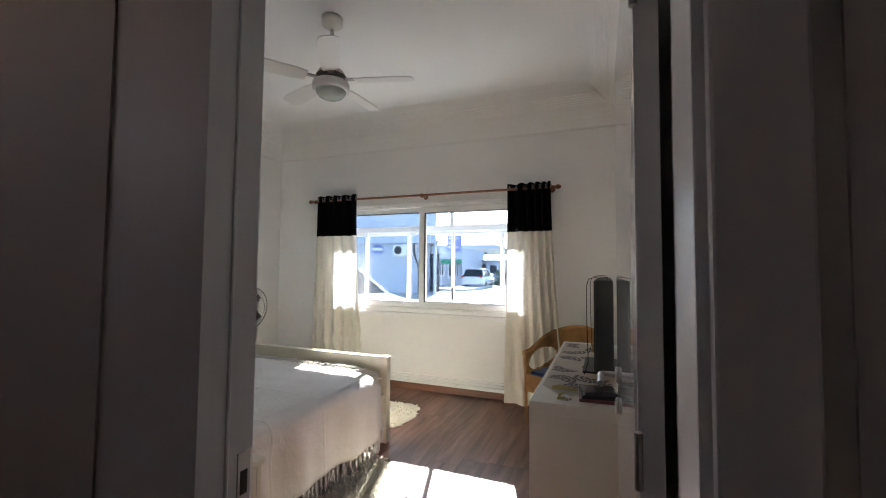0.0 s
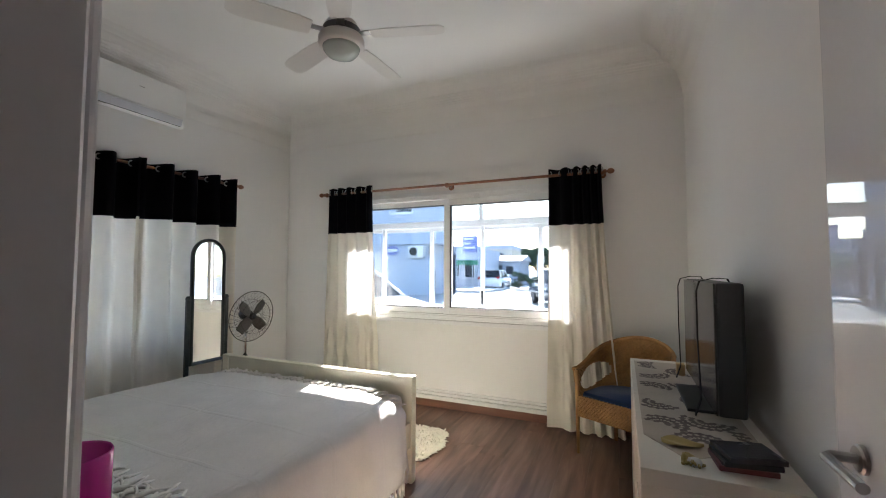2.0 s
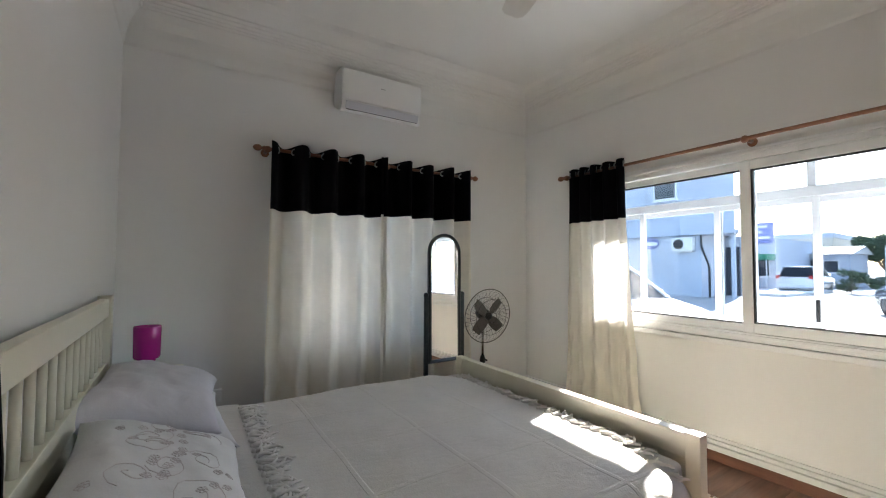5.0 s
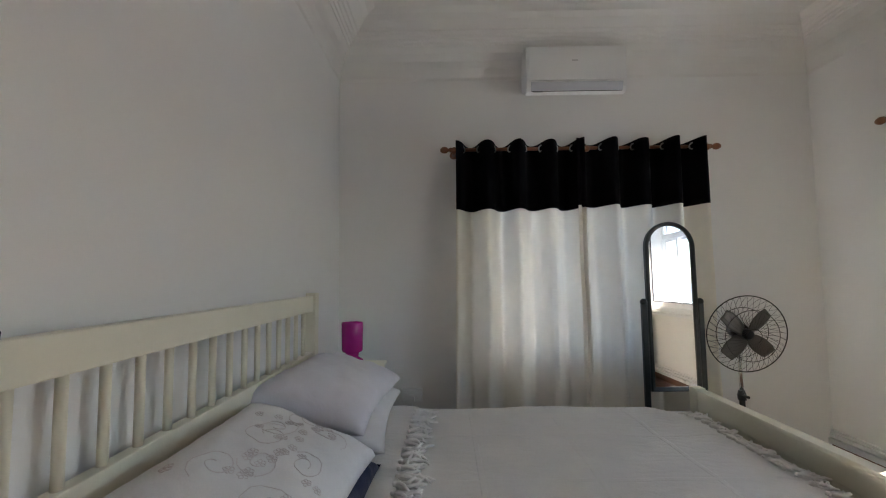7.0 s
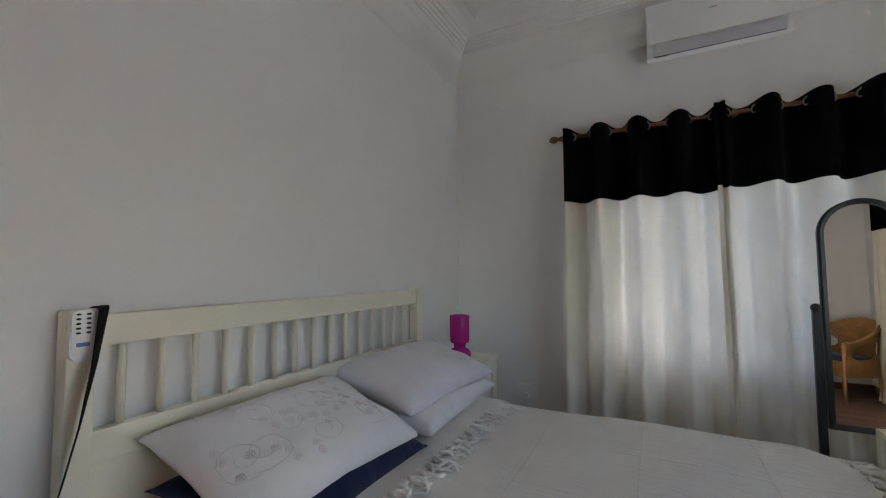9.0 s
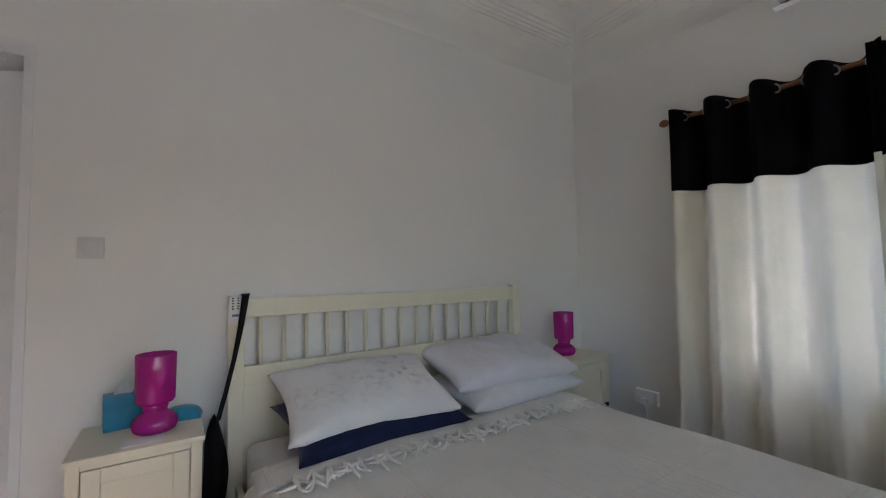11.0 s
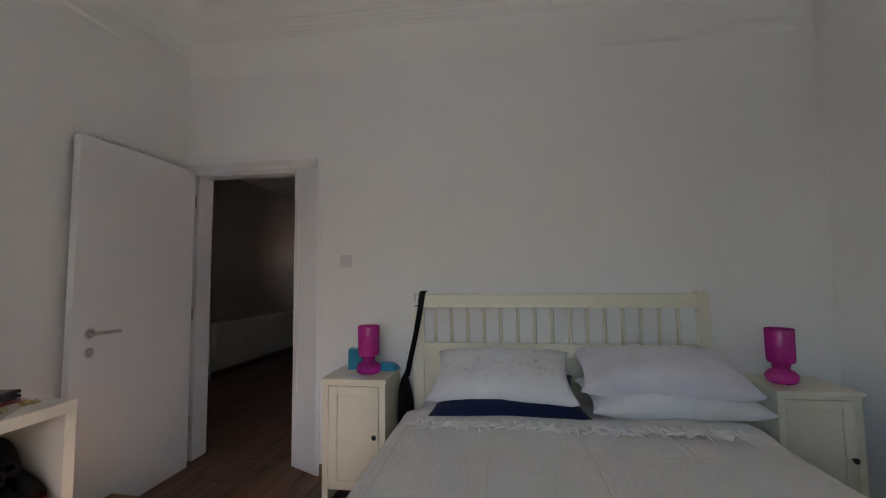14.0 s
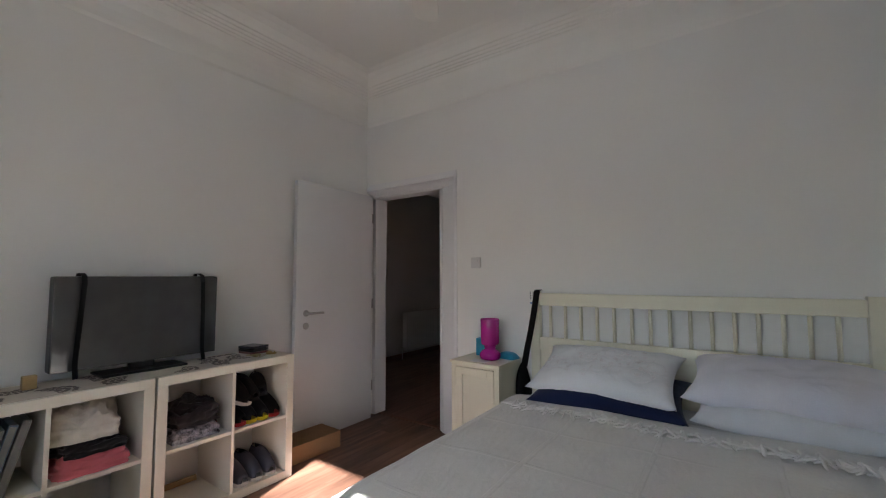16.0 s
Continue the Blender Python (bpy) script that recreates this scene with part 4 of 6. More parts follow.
M["magenta"] = mat("magenta_glossy_plastic", (0.42, 0.012, 0.24), 0.2, var=0.06, var_scale=4, grain=150, bump=0.02, spec=0.6)
def table_lamp(at, label, tilt=0.0):
    root = thing("table_lamp", label, "lamp", at, group="magenta table lamps")
    root.matrix_world = pose(*at, tilt, tilt * 0.5, 0)
    prof = [(0.0, 0.0), (0.055, 0.0), (0.068, 0.008), (0.074, 0.026), (0.072, 0.044), (0.058, 0.062), (0.04, 0.07), (0.038, 0.08), (0.042, 0.092), (0.04, 0.1), (0.0, 0.1)]
    part("base", lathe(prof, 36), M["magenta"], root, smooth=True)
    part("shade", lathe([(0.036, 0.098), (0.058, 0.106), (0.064, 0.116), (0.066, 0.28), (0.064, 0.284), (0.061, 0.28), (0.06, 0.118), (0.036, 0.106)], 36), M["magenta"], root, smooth=True)
    part("bulb", lathe([(0.0, 0.104), (0.013, 0.106), (0.014, 0.15), (0.024, 0.175), (0.028, 0.2), (0.02, 0.222), (0.0, 0.23)], 18), M["white_plastic"], root, smooth=True)
    return root


table_lamp((-1.368, 1.395, 0.715), "magenta plastic table lamp with a round foot, on the nightstand")
table_lamp((-3.64, 1.395, 0.715), "magenta plastic table lamp standing slightly askew in the corner")

M["blue_pack"] = mat("turquoise_card", (0.02, 0.25, 0.42), 0.35, var=0.2, var_scale=14, grain=120)
M["paper"] = mat("white_paper", (0.75, 0.75, 0.74), 0.8, var=0.03, grain=150)
tis = thing("tissue_box", "turquoise tissue box with a tissue standing out", "tissue box", (-1.262, 1.268, 0.715), 8)
part("carton", box((-0.06, -0.045, 0.0), (0.06, 0.045, 0.125), 0.003), M["blue_pack"], tis)
part("tissue", grid(8, 6, lambda u, v: (-0.03 + 0.06 * u, 0.012 * math.sin(7 * u) * (0.4 + v), 0.123 + 0.05 * v * (0.6 + 0.4 * math.sin(5 * u)))), M["paper"], tis, smooth=True)
pk = thing("wipes_pack", "flat turquoise pack of wipes lying on the nightstand", "wipes pack", (-1.455, 1.29, 0.715), -8)
part("pouch", grid(16, 10, lambda u, v: ((u - 0.5) * 0.14, (v - 0.5) * 0.10, 0.046 * (1 - abs(2 * u - 1) ** 3) ** 0.5 * (1 - abs(2 * v - 1) ** 3) ** 0.5 + 0.001)), M["blue_pack"], pk, smooth=True)
pad = tagged(part("notepaper", box((-0.06, -0.04, 0), (0.06, 0.04, 0.003), 0.001), M["paper"], loc=(-1.34, 1.49, 0.7155)), "small white paper slip under the lamp", "paper")

# remote control in its holder, hung on the bedpost, and the bag strap over the rail
rem = thing("remote_control", "white remote control in a holder on the bedpost", "remote", (-1.646, BY0 + 0.056, 1.07))


def plate(outline, depth0, depth1):
    """An upright outline (x, z) given depth along y."""
    bm = prism(outline, depth0, depth1)
    bmesh.ops.transform(bm, matrix=Matrix(((1, 0, 0, 0), (0, 0, 1, 0), (0, 1, 0, 0), (0, 0, 0, 1))), verts=bm.verts[:])
    bmesh.ops.recalc_face_normals(bm, faces=bm.faces[:])
    return bm


def round_base(w, h, top_r):
    low = [(w * math.cos(math.pi + math.pi * k / 14), w + w * math.sin(math.pi + math.pi * k / 14)) for k in range(15)]
    high = [(w - top_r + top_r * math.cos(q), h - top_r + top_r * math.sin(q)) for q in np.linspace(0, math.pi / 2, 6)]
    return low + high + [(-x, z) for x, z in reversed(high)]


part("holder", plate(round_base(0.026, 0.075, 0.004), 0.0, 0.022), M["white_plastic"], rem)
part("handset", plate([(x * 0.92, z * 0.9 + 0.012) for x, z in round_base(0.025, 0.128, 0.014)], 0.002, 0.024), M["white_plastic"], rem)
for r in range(5):
    for c in (-1, 1):
        part("button", plate([(c * 0.0105 + 0.0052 * math.cos(q), 0.072 + r * 0.0115 + 0.0028 * math.sin(q)) for q in np.linspace(0, math.tau, 10, endpoint=False)], 0.0235, 0.0262), M["black_plastic"], rem)
M["logo_blue"] = mat("blue_print", (0.08, 0.2, 0.5), 0.5, grain=100)
part("print", box((-0.013, 0.0215, 0.038), (0.013, 0.0255, 0.048), 0.0005), M["logo_blue"], rem)

bag = thing("shoulder_bag", "black bag hanging by its strap from the bedpost", "bag", (-1.574, 1.30, 0.243))
M["nylon"] = cloth("black_nylon", (0.006, 0.006, 0.007), 0.0, wrinkle=0.8, wr_scale=14)
M["nylon"].node_tree.nodes["Principled BSDF"].inputs["Sheen Weight"].default_value = 0.0
part("pouch", grid(24, 18, lambda u, v: (0.046 * math.cos(u * math.tau) * math.sin(math.pi * min(1, 0.1 + v * 0.9)) ** 0.6 + 0.005 * math.sin(9 * v), 0.10 * math.sin(u * math.tau) * math.sin(math.pi * min(1, 0.12 + 0.85 * v)) ** 0.5, 0.46 * v)), M["nylon"], bag, smooth=True)
strap_pts = [(-0.115, -0.035, 0.958), (-0.115, -0.02, 0.962), (-0.112, 0.0, 0.955), (-0.092, 0.008, 0.82), (-0.066, 0.012, 0.68), (-0.034, 0.012, 0.54), (-0.008, 0.0, 0.43)]
def ribbon(pts, w0, side, w1=None, side1=None):
    bm = bmesh.new()
    w1, side0, side1 = (w0 if w1 is None else w1), Vector(side), Vector(side if side1 is None else side1)
    prev = None
    for k, p in enumerate(pts):
        w = w0 + (w1 - w0) * k / (len(pts) - 1)
        side = side0.lerp(side1, min(1.0, 1.6 * k / (len(pts) - 1)))
        a, b = bm.verts.new(Vector(p) - Vector(side) * w / 2), bm.verts.new(Vector(p) + Vector(side) * w / 2)
        if prev:
            bm.faces.new((prev[0], prev[1], b, a))
        prev = (a, b)
    return bm


thick(part("strap", ribbon(strap_pts, 0.042, (1, 0.25, 0), 0.055, (0.45, 0.9, 0)), M["nylon"], bag), 0.003)

M["switch_grey"] = mat("pale_grey_switch_plastic", (0.64, 0.63, 0.63), 0.3, var=0.04, grain=160, bump=0.03)
sw = thing("light_switch", "white square light switch on the wall", "light switch", (-1.145, SY, 1.405))
part("plate", box((-0.042, 0.0, -0.042), (0.042, 0.009, 0.042), 0.003), M["switch_grey"], sw)
part("rocker", box((-0.022, 0.009, -0.024), (0.022, 0.013, 0.024), 0.002), M["switch_grey"], sw)
so = thing("wall_socket", "white twin wall socket with a short cable below", "socket", (WX, 1.73, 0.44))
part("back_box", box((0.0, -0.075, -0.045), (0.035, 0.075, 0.045), 0.005), M["white_plastic"], so)
part("switch", box((0.035, -0.05, -0.01), (0.04, -0.03, 0.02), 0.001), M["white_plastic"], so)
part("switch", box((0.035, 0.03, -0.01), (0.04, 0.05, 0.02), 0.001), M["white_plastic"], so)
part("plug", box((0.035, -0.02, -0.04), (0.07, 0.02, 0.0), 0.006), M["white_plastic"], so)
part("cable", tube([(0.05, 0.0, -0.03), (0.045, 0.01, -0.12), (0.02, 0.03, -0.28), (0.012, 0.02, -0.43)], 0.004, 8), M["white_plastic"], so)

# ---- air conditioner ----
ac = thing("air_conditioner", "white wall-mounted air conditioner under the cornice", "air conditioner", (WX, 2.565, 2.535))
prof = [(0.0, 0.105), (0.145, 0.022), (0.182, 0.03), (0.197, 0.06), (0.205, 0.12), (0.205, 0.325), (0.195, 0.35), (0.17, 0.36), (0.0, 0.36)]
bm = bmesh.new()
e0 = [bm.verts.new((x, 0.0, z)) for x, z in prof]
e1 = [bm.verts.new((x, 0.70, z)) for x, z in prof]
bm.faces.new(e0)
bm.faces.new(e1[::-1])
for k in range(len(prof)):
    bm.faces.new((e0[k], e0[(k + 1) % len(prof)], e1[(k + 1) % len(prof)], e1[k]))
part("housing", bm, M["white_plastic"], ac)
part("front_panel", box((0.205, 0.012, 0.10), (0.212, 0.688, 0.343), 0.003), M["white_plastic"], ac)
M["flap"] = mat("silver_plastic", (0.55, 0.56, 0.6), 0.3, var=0.03, grain=120)
part("air_flap", box((-0.003, 0.03, -0.03), (0.003, 0.672, 0.03), 0.002, m=pose(0.2, 0, 0.062, 0, 18, 0)), M["flap"], ac, "silver air flap")
part("slot", box((-0.002, 0.035, -0.006), (0.002, 0.667, 0.004), m=pose(0.19, 0, 0.036, 0, 35, 0)), M["rubber"], ac)
part("badge", box((0.183, 0.05, 0.026), (0.1855, 0.115, 0.034)), M["metal"], ac)
part("badge", box((0.2115, 0.32, 0.24), (0.2135, 0.36, 0.246)), M["metal"], ac)

# ---- ceiling fan ----
FX, FY = -1.84, 2.79
fan = thing("ceiling_fan", "white five-blade ceiling fan with a round lamp", "ceiling fan", (FX, FY, 0))
M["frosted"] = mat("frosted_green_glass", (0.50, 0.56, 0.52), 0.25, var=0.05, grain=80)
M["fan_white"] = mat("fan_white_enamel", (0.72, 0.70, 0.66), 0.4, var=0.03, grain=120)
part("canopy", lathe([(0.0, CEIL), (0.075, CEIL), (0.072, CEIL - 0.05), (0.03, CEIL - 0.085), (0.0, CEIL - 0.085)], 28), M["fan_white"], fan, smooth=True)
part("downrod", tube([(0, 0, CEIL - 0.08), (0, 0, 2.73)], 0.0135, 14), M["fan_white"], fan, smooth=True)
part("bolt", tube([(-0.02, 0.0, 2.955), (0.02, 0.0, 2.955)], 0.006, 8), M["rubber"], fan)
part("motor", lathe([(0.0, 2.745), (0.05, 2.745), (0.085, 2.735), (0.10, 2.71), (0.102, 2.675), (0.09, 2.655), (0.0, 2.655)], 36), M["fan_white"], fan, smooth=True)
# solid dark band, its colour standing in for shade in the motor's gap
M["gap_shade"] = mat("dark_gap_shade", (0.12, 0.11, 0.105), 0.5, var=0.1, grain=120)
part("motor_gap", lathe([(0.0, 2.70), (0.1045, 2.70), (0.1045, 2.664), (0.0, 2.664)], 36), M["gap_shade"], fan, "dark ring standing in for the shaded gap under the motor")
part("lamp_ring", lathe([(0.0, 2.655), (0.12, 2.655), (0.128, 2.64), (0.128, 2.605), (0.118, 2.595), (0.0, 2.595)], 36), M["fan_white"], fan, smooth=True)
part("lamp_bowl", lathe([(0.104, 2.6), (0.1, 2.58), (0.082, 2.556), (0.05, 2.54), (0.0, 2.533)], 36), M["frosted"], fan, "frosted pale green glass bowl", smooth=True)
for k in range(5):
    a = radians(-55 + 72 * k)
    bm = bmesh.new()
    out = [(0.17, -0.05), (0.25, -0.062), (0.5, -0.068), (0.56, -0.06), (0.585, -0.035), (0.585, 0.035), (0.56, 0.06), (0.5, 0.068), (0.25, 0.062), (0.17, 0.05)]
    lo = [bm.verts.new((x, y, -0.003)) for x, y in out]
    hi = [bm.verts.new((x, y, 0.003)) for x, y in out]
    bm.faces.new(lo[::-1])
    bm.faces.new(hi)
    for q in range(len(out)):
        bm.faces.new((lo[q], lo[(q + 1) % len(out)], hi[(q + 1) % len(out)], hi[q]))
    bmesh.ops.transform(bm, matrix=pose(0, 0, 2.668, 0, 0, math.degrees(a)) @ pose(0, 0, 0, 11, 0, 0), verts=bm.verts[:])
    bl = part("blade", bm, M["fan_white"], fan)
    bm = box((0.085, -0.02, -0.003), (0.2, 0.02, 0.004), 0.002, m=pose(0, 0, 2.674, 0, 0, math.degrees(a)))
    part("blade_iron", bm, M["metal"], fan)

# ---- standing mirror ----
mir = thing("standing_mirror", "tall arched mirror in a black wooden stand", "mirror", (-3.70, 3.415, 0.0))
M["black_wood"] = mat("black_stained_wood", (0.012, 0.017, 0.018), 0.35, var=0.2, grain=60, stretch=(1, 1, 6))
for s in (-1, 1):
    part("post", box((-0.014, s * 0.178 - 0.016, 0.0), (0.014, s * 0.178 + 0.016, 1.10), 0.005), M["black_wood"], mir)
    part("foot", box((-0.2, s * 0.178 - 0.016, 0.0), (0.2, s * 0.178 + 0.016, 0.035), 0.01), M["black_wood"], mir)
    bm = bmesh.new()
    bmesh.ops.create_uvsphere(bm, u_segments=14, v_segments=10, radius=0.022, matrix=Matrix.Translation((0.0, s * 0.178, 1.10)))
    part("knob", bm, M["black_wood"], mir, smooth=True)
part("crossbar", box((-0.012, -0.162, 0.18), (0.012, 0.162, 0.215), 0.004), M["black_wood"], mir)
tilt = pose(0, 0, 1.08, 0, -0.6, 0)
def arch(w, zlo, zhi, n=18):
    r = w / 2
    return [(-r, zlo), (r, zlo)] + [(r * math.cos(a), zhi - r + r * math.sin(a)) for a in np.linspace(0, math.pi, n)]


outer_a, inner_a = arch(0.318, -0.535, 0.53), arch(0.268, -0.508, 0.505)
bm = bmesh.new()
rings = [[bm.verts.new((x, y, z)) for y, z in o] for x, o in ((-0.012, outer_a), (0.012, outer_a), (0.018, arch(0.30, -0.527, 0.521)), (0.012, inner_a), (-0.012, inner_a))]
for a, b in zip(rings, rings[1:] + rings[:1]):
    for k in range(len(a)):
        bm.faces.new((a[k], a[(k + 1) % len(a)], b[(k + 1) % len(a)], b[k]))
bmesh.ops.transform(bm, matrix=tilt, verts=bm.verts[:])
mf = part("mirror_frame", bm, M["black_wood"], mir)
bm = bmesh.new()
f0 = [bm.verts.new((0.004, y * 1.01, z * 1.005)) for y, z in inner_a]
f1 = [bm.verts.new((-0.004, y * 1.01, z * 1.005)) for y, z in inner_a]
bm.faces.new(f0)
bm.faces.new(f1[::-1])
for k in range(len(f0)):
    bm.faces.new((f0[k], f1[k], f1[(k + 1) % len(f0)], f0[(k + 1) % len(f0)]))
bmesh.ops.transform(bm, matrix=tilt, verts=bm.verts[:])
part("mirror_glass", bm, M["mirror"], mf)

# ---- pedestal fan ----
pf = thing("pedestal_fan", "dark metal pedestal fan with a wire cage", "fan", (-3.755, 3.862, 0.0))
M["bronze"] = mat("dark_bronze_metal", (0.05, 0.042, 0.036), 0.35, metal=0.7, var=0.15, grain=90)
M["blade_brown"] = mat("brown_plastic_blade", (0.105, 0.093, 0.08), 0.3, var=0.1, grain=90)
part("base", lathe([(0.0, 0.0), (0.19, 0.0), (0.19, 0.012), (0.17, 0.026), (0.05, 0.04), (0.03, 0.06), (0.0, 0.06)], 32), M["bronze"], pf, smooth=True)
part("pole", tube([(0, 0, 0.05), (0, 0, 0.5)], 0.017, 14), M["bronze"], pf, smooth=True)
part("inner_pole", tube([(0, 0, 0.5), (0, 0, 0.83)], 0.012, 14), M["chrome"], pf, smooth=True)
bm = lathe([(0.0, 0.47), (0.024, 0.47), (0.026, 0.5), (0.018, 0.53), (0.0, 0.53)], 16)
add_tube(bm, [(0.02, 0, 0.5), (0.06, 0, 0.5)], 0.009, 8)
part("height_collar", bm, M["black_plastic"], pf)
head = pose(0, 0, 0.905, 0, 0, -4) @ pose(0, 0, 0, 0, 96, 0) @ pose(0, 0, 0.085)
part("motor", lathe([(0.0, -0.16), (0.035, -0.155), (0.05, -0.12), (0.052, -0.05), (0.04, -0.03), (0.0, -0.03)], 24, head), M["bronze"], pf, smooth=True)
RC = 0.24
def cage(name, sign, depth):
    """One half of the cage: three rings, with each radial wire hung under it."""
    bm = bmesh.new()
    for r, z in ((RC, 0.0), (RC * 0.66, sign * depth * 0.8), (0.045, sign * depth)):
        add_tube(bm, [(r * math.cos(a), r * math.sin(a), z) for a in np.linspace(0, math.tau, 41)], 0.0035 if r == RC else 0.002, 5)
    bmesh.ops.transform(bm, matrix=head, verts=bm.verts[:])
    half = part(name, bm, M["bronze"], pf, smooth=True)
    for k in range(36):
        a0 = k / 36 * math.tau
        pts = []
        for q in range(6):
            r = RC + (0.045 - RC) * q / 5
            a = a0 + 0.35 * (q / 5)
            pts.append((r * math.cos(a), r * math.sin(a), sign * depth * math.sin(math.pi / 2 * q / 5) ** 0.8))
        bm = tube(pts, 0.0011, 4)
        bmesh.ops.transform(bm, matrix=head, verts=bm.verts[:])
        part("wire", bm, M["bronze"], half, smooth=True)


cage("front_cage", 1, 0.07)
cage("rear_cage", -1, 0.055)
part("hub", lathe([(0.0, -0.02), (0.032, -0.02), (0.034, 0.02), (0.02, 0.04), (0.0, 0.043)], 20, head), M["black_plastic"], pf, smooth=True)
for k in range(4):
    a = k * 90 + 48
    bm = grid(8, 6, lambda u, v: (0.03 + 0.155 * u, (v - 0.5) * (0.034 + 0.062 * math.sin(math.pi * min(1, 0.1 + 0.72 * u)) ** 0.8), 0.03 * (v - 0.5) * (1.2 - 0.4 * u)))
    bmesh.ops.transform(bm, matrix=head @ pose(0, 0, 0, 0, 0, a), verts=bm.verts[:])
    thick(part("blade", bm, M["blade_brown"], pf, smooth=True), 0.002)

# ---- wicker chair ----
def wicker_mat():
    """Woven cane: a basket weave in relief with varied honey tones."""
    m = mat("honey_wicker", (0.42, 0.22, 0.07), 0.5, var=0.3, var_scale=6, grain=70, bump=0, dark=(0.20, 0.09, 0.025))
    n, l = m.node_tree.nodes, m.node_tree.links
    uv = n.new("ShaderNodeTexCoord")
    ck = n.new("ShaderNodeTexBrick")
    ck.inputs["Scale"].default_value, ck.inputs["Brick Width"].default_value, ck.inputs["Row Height"].default_value = 1.0, 0.02, 0.009
    ck.inputs["Mortar Size"].default_value, ck.inputs["Mortar Smooth"].default_value = 0.0028, 0.8
    l.new(uv.outputs["UV"], ck.inputs["Vector"])
    b = n.new("ShaderNodeBump")
    b.invert = True
    b.inputs["Strength"].default_value, b.inputs["Distance"].default_value = 0.9, 0.006
    l.new(ck.outputs["Fac"], b.inputs["Height"])
    l.new(b.outputs["Normal"], n["Principled BSDF"].inputs["Normal"])
    return m


M["wicker"] = wicker_mat()
M["cane"] = mat("cane_pole", (0.45, 0.24, 0.085), 0.4, var=0.2, var_scale=8, grain=60, bump=0.08, dark=(0.28, 0.13, 0.04))
chair = thing("wicker_armchair", "honey-coloured wicker armchair with a blue seat cushion", "chair", (-0.385, 4.29, 0.0), -27)
CW, CD = 0.27, 0.235
def plan(u, grow=1.0):
    """The U of the arms and back: u from the front left over the back to the front right; the front is -y."""
    a = math.pi * (1.0 - u)
    if u < 0.22:
        k = u / 0.22
        return (-CW * grow, -CD + (CD + 0.02) * k)
    if u > 0.78:
        k = (1 - u) / 0.22
        return (CW * grow, -CD + (CD + 0.02) * k)
    a = math.pi * (1 - (u - 0.22) / 0.56)
    return (CW * grow * math.cos(a), 0.02 + CD * 0.95 * grow * math.sin(a))


def rim(u):
    k = min(u, 1 - u) / 0.5
    return 0.605 + 0.215 * (3 * k * k - 2 * k ** 3) ** 1.1


def shell(u, v):
    z = 0.27 + (rim(u) - 0.27) * v
    g = 1.0 + 0.10 * v ** 2 + (0.03 if 0.3 < u < 0.7 else 0) * v
    x, y = plan(u, g)
    return (x, y, z)


def shell_keep(u, v):
    k = min(u, 1 - u)
    z = 0.27 + (rim(u) - 0.27) * v
    hole = ((k - 0.20) / 0.15) ** 2 + ((z - 0.53 - 0.25 * (k - 0.2)) / 0.085) ** 2 < 1
    return not hole


bm = grid(84, 40, shell, shell_keep)
lay = bm.loops.layers.uv.new("UVMap")
for f in bm.faces:
    for lp in f.loops:
        co = lp.vert.co
        ang_ = math.atan2(co.y + 0.1, co.x)
        lp[lay].uv = (ang_ * 0.3, co.z)
thick(part("woven_shell", bm, M["wicker"], chair, smooth=True), 0.016)
bm = grid(24, 8, lambda u, v: ((u - 0.5) * 2 * CW, -CD - 0.002, 0.27 + 0.15 * v))
lay = bm.loops.layers.uv.new("UVMap")
for f in bm.faces:
    for lp in f.loops:
        lp[lay].uv = (lp.vert.co.x, lp.vert.co.z)
thick(part("front_apron", bm, M["wicker"], chair), 0.016)
bm = bmesh.new()
add_tube(bm, [shell(u, 1.0) for u in np.linspace(0, 1, 50)], 0.016, 8)
part("arm_rim", bm, M["wicker"], chair, smooth=True)
for sx in (-1, 1):
    part("leg", tube([(sx * CW * 0.98, -CD, 0.0), (sx * CW * 0.99, -CD, 0.3), (sx * CW, -CD, 0.606)], 0.015, 10, taper=[0.011, 0.015, 0.015]), M["cane"], chair, smooth=True)
    part("leg", tube([(sx * CW * 0.75, CD * 0.85, 0.0), (sx * CW * 0.72, CD * 0.75, 0.42)], 0.015, 10), M["cane"], chair, smooth=True)
part("seat", prism([plan(u, 0.97) for u in np.linspace(0.02, 0.98, 40)], 0.375, 0.395), M["wicker"], chair)
M["blue_cushion"] = cloth("blue_cushion_cotton", (0.025, 0.055, 0.16), 0.0, wrinkle=0.4)
cush = prism([plan(u, 0.90) for u in np.linspace(0.02, 0.98, 40)], 0.396, 0.44, bevel=0.014)
tagged(part("seat_cushion", cush, M["blue_cushion"], smooth=True), "flat blue cotton seat cushion on the wicker chair", "cushion").matrix_world = chair.matrix_world

# ---- television and things on the shelf units ----
TOP = 0.785
M["screen"] = mat("film_covered_grey_screen", (0.062, 0.061, 0.06), 0.14, var=0.25, var_scale=3, grain=9, bump=0.16, dist=0.004, spec=0.7)
M["tv_back"] = mat("dark_grey_plastic", (0.05, 0.05, 0.052), 0.45, var=0.1, grain=120)
tv = thing("television", "grey film-wrapped flat television held with two black straps", "television", (-0.095, 3.06, TOP + 0.005), 0)
part("body", box((-0.012, -0.385, 0.045), (0.075, 0.385, 0.515), 0.012), M["tv_back"], tv)
part("screen", box((-0.018, -0.382, 0.048), (-0.0125, 0.382, 0.512), 0.002), M["screen"], tv, "grey screen under clear film")
part("neck", box((0.0, -0.06, 0.01), (0.03, 0.06, 0.06), 0.004), M["black_plastic"], tv)
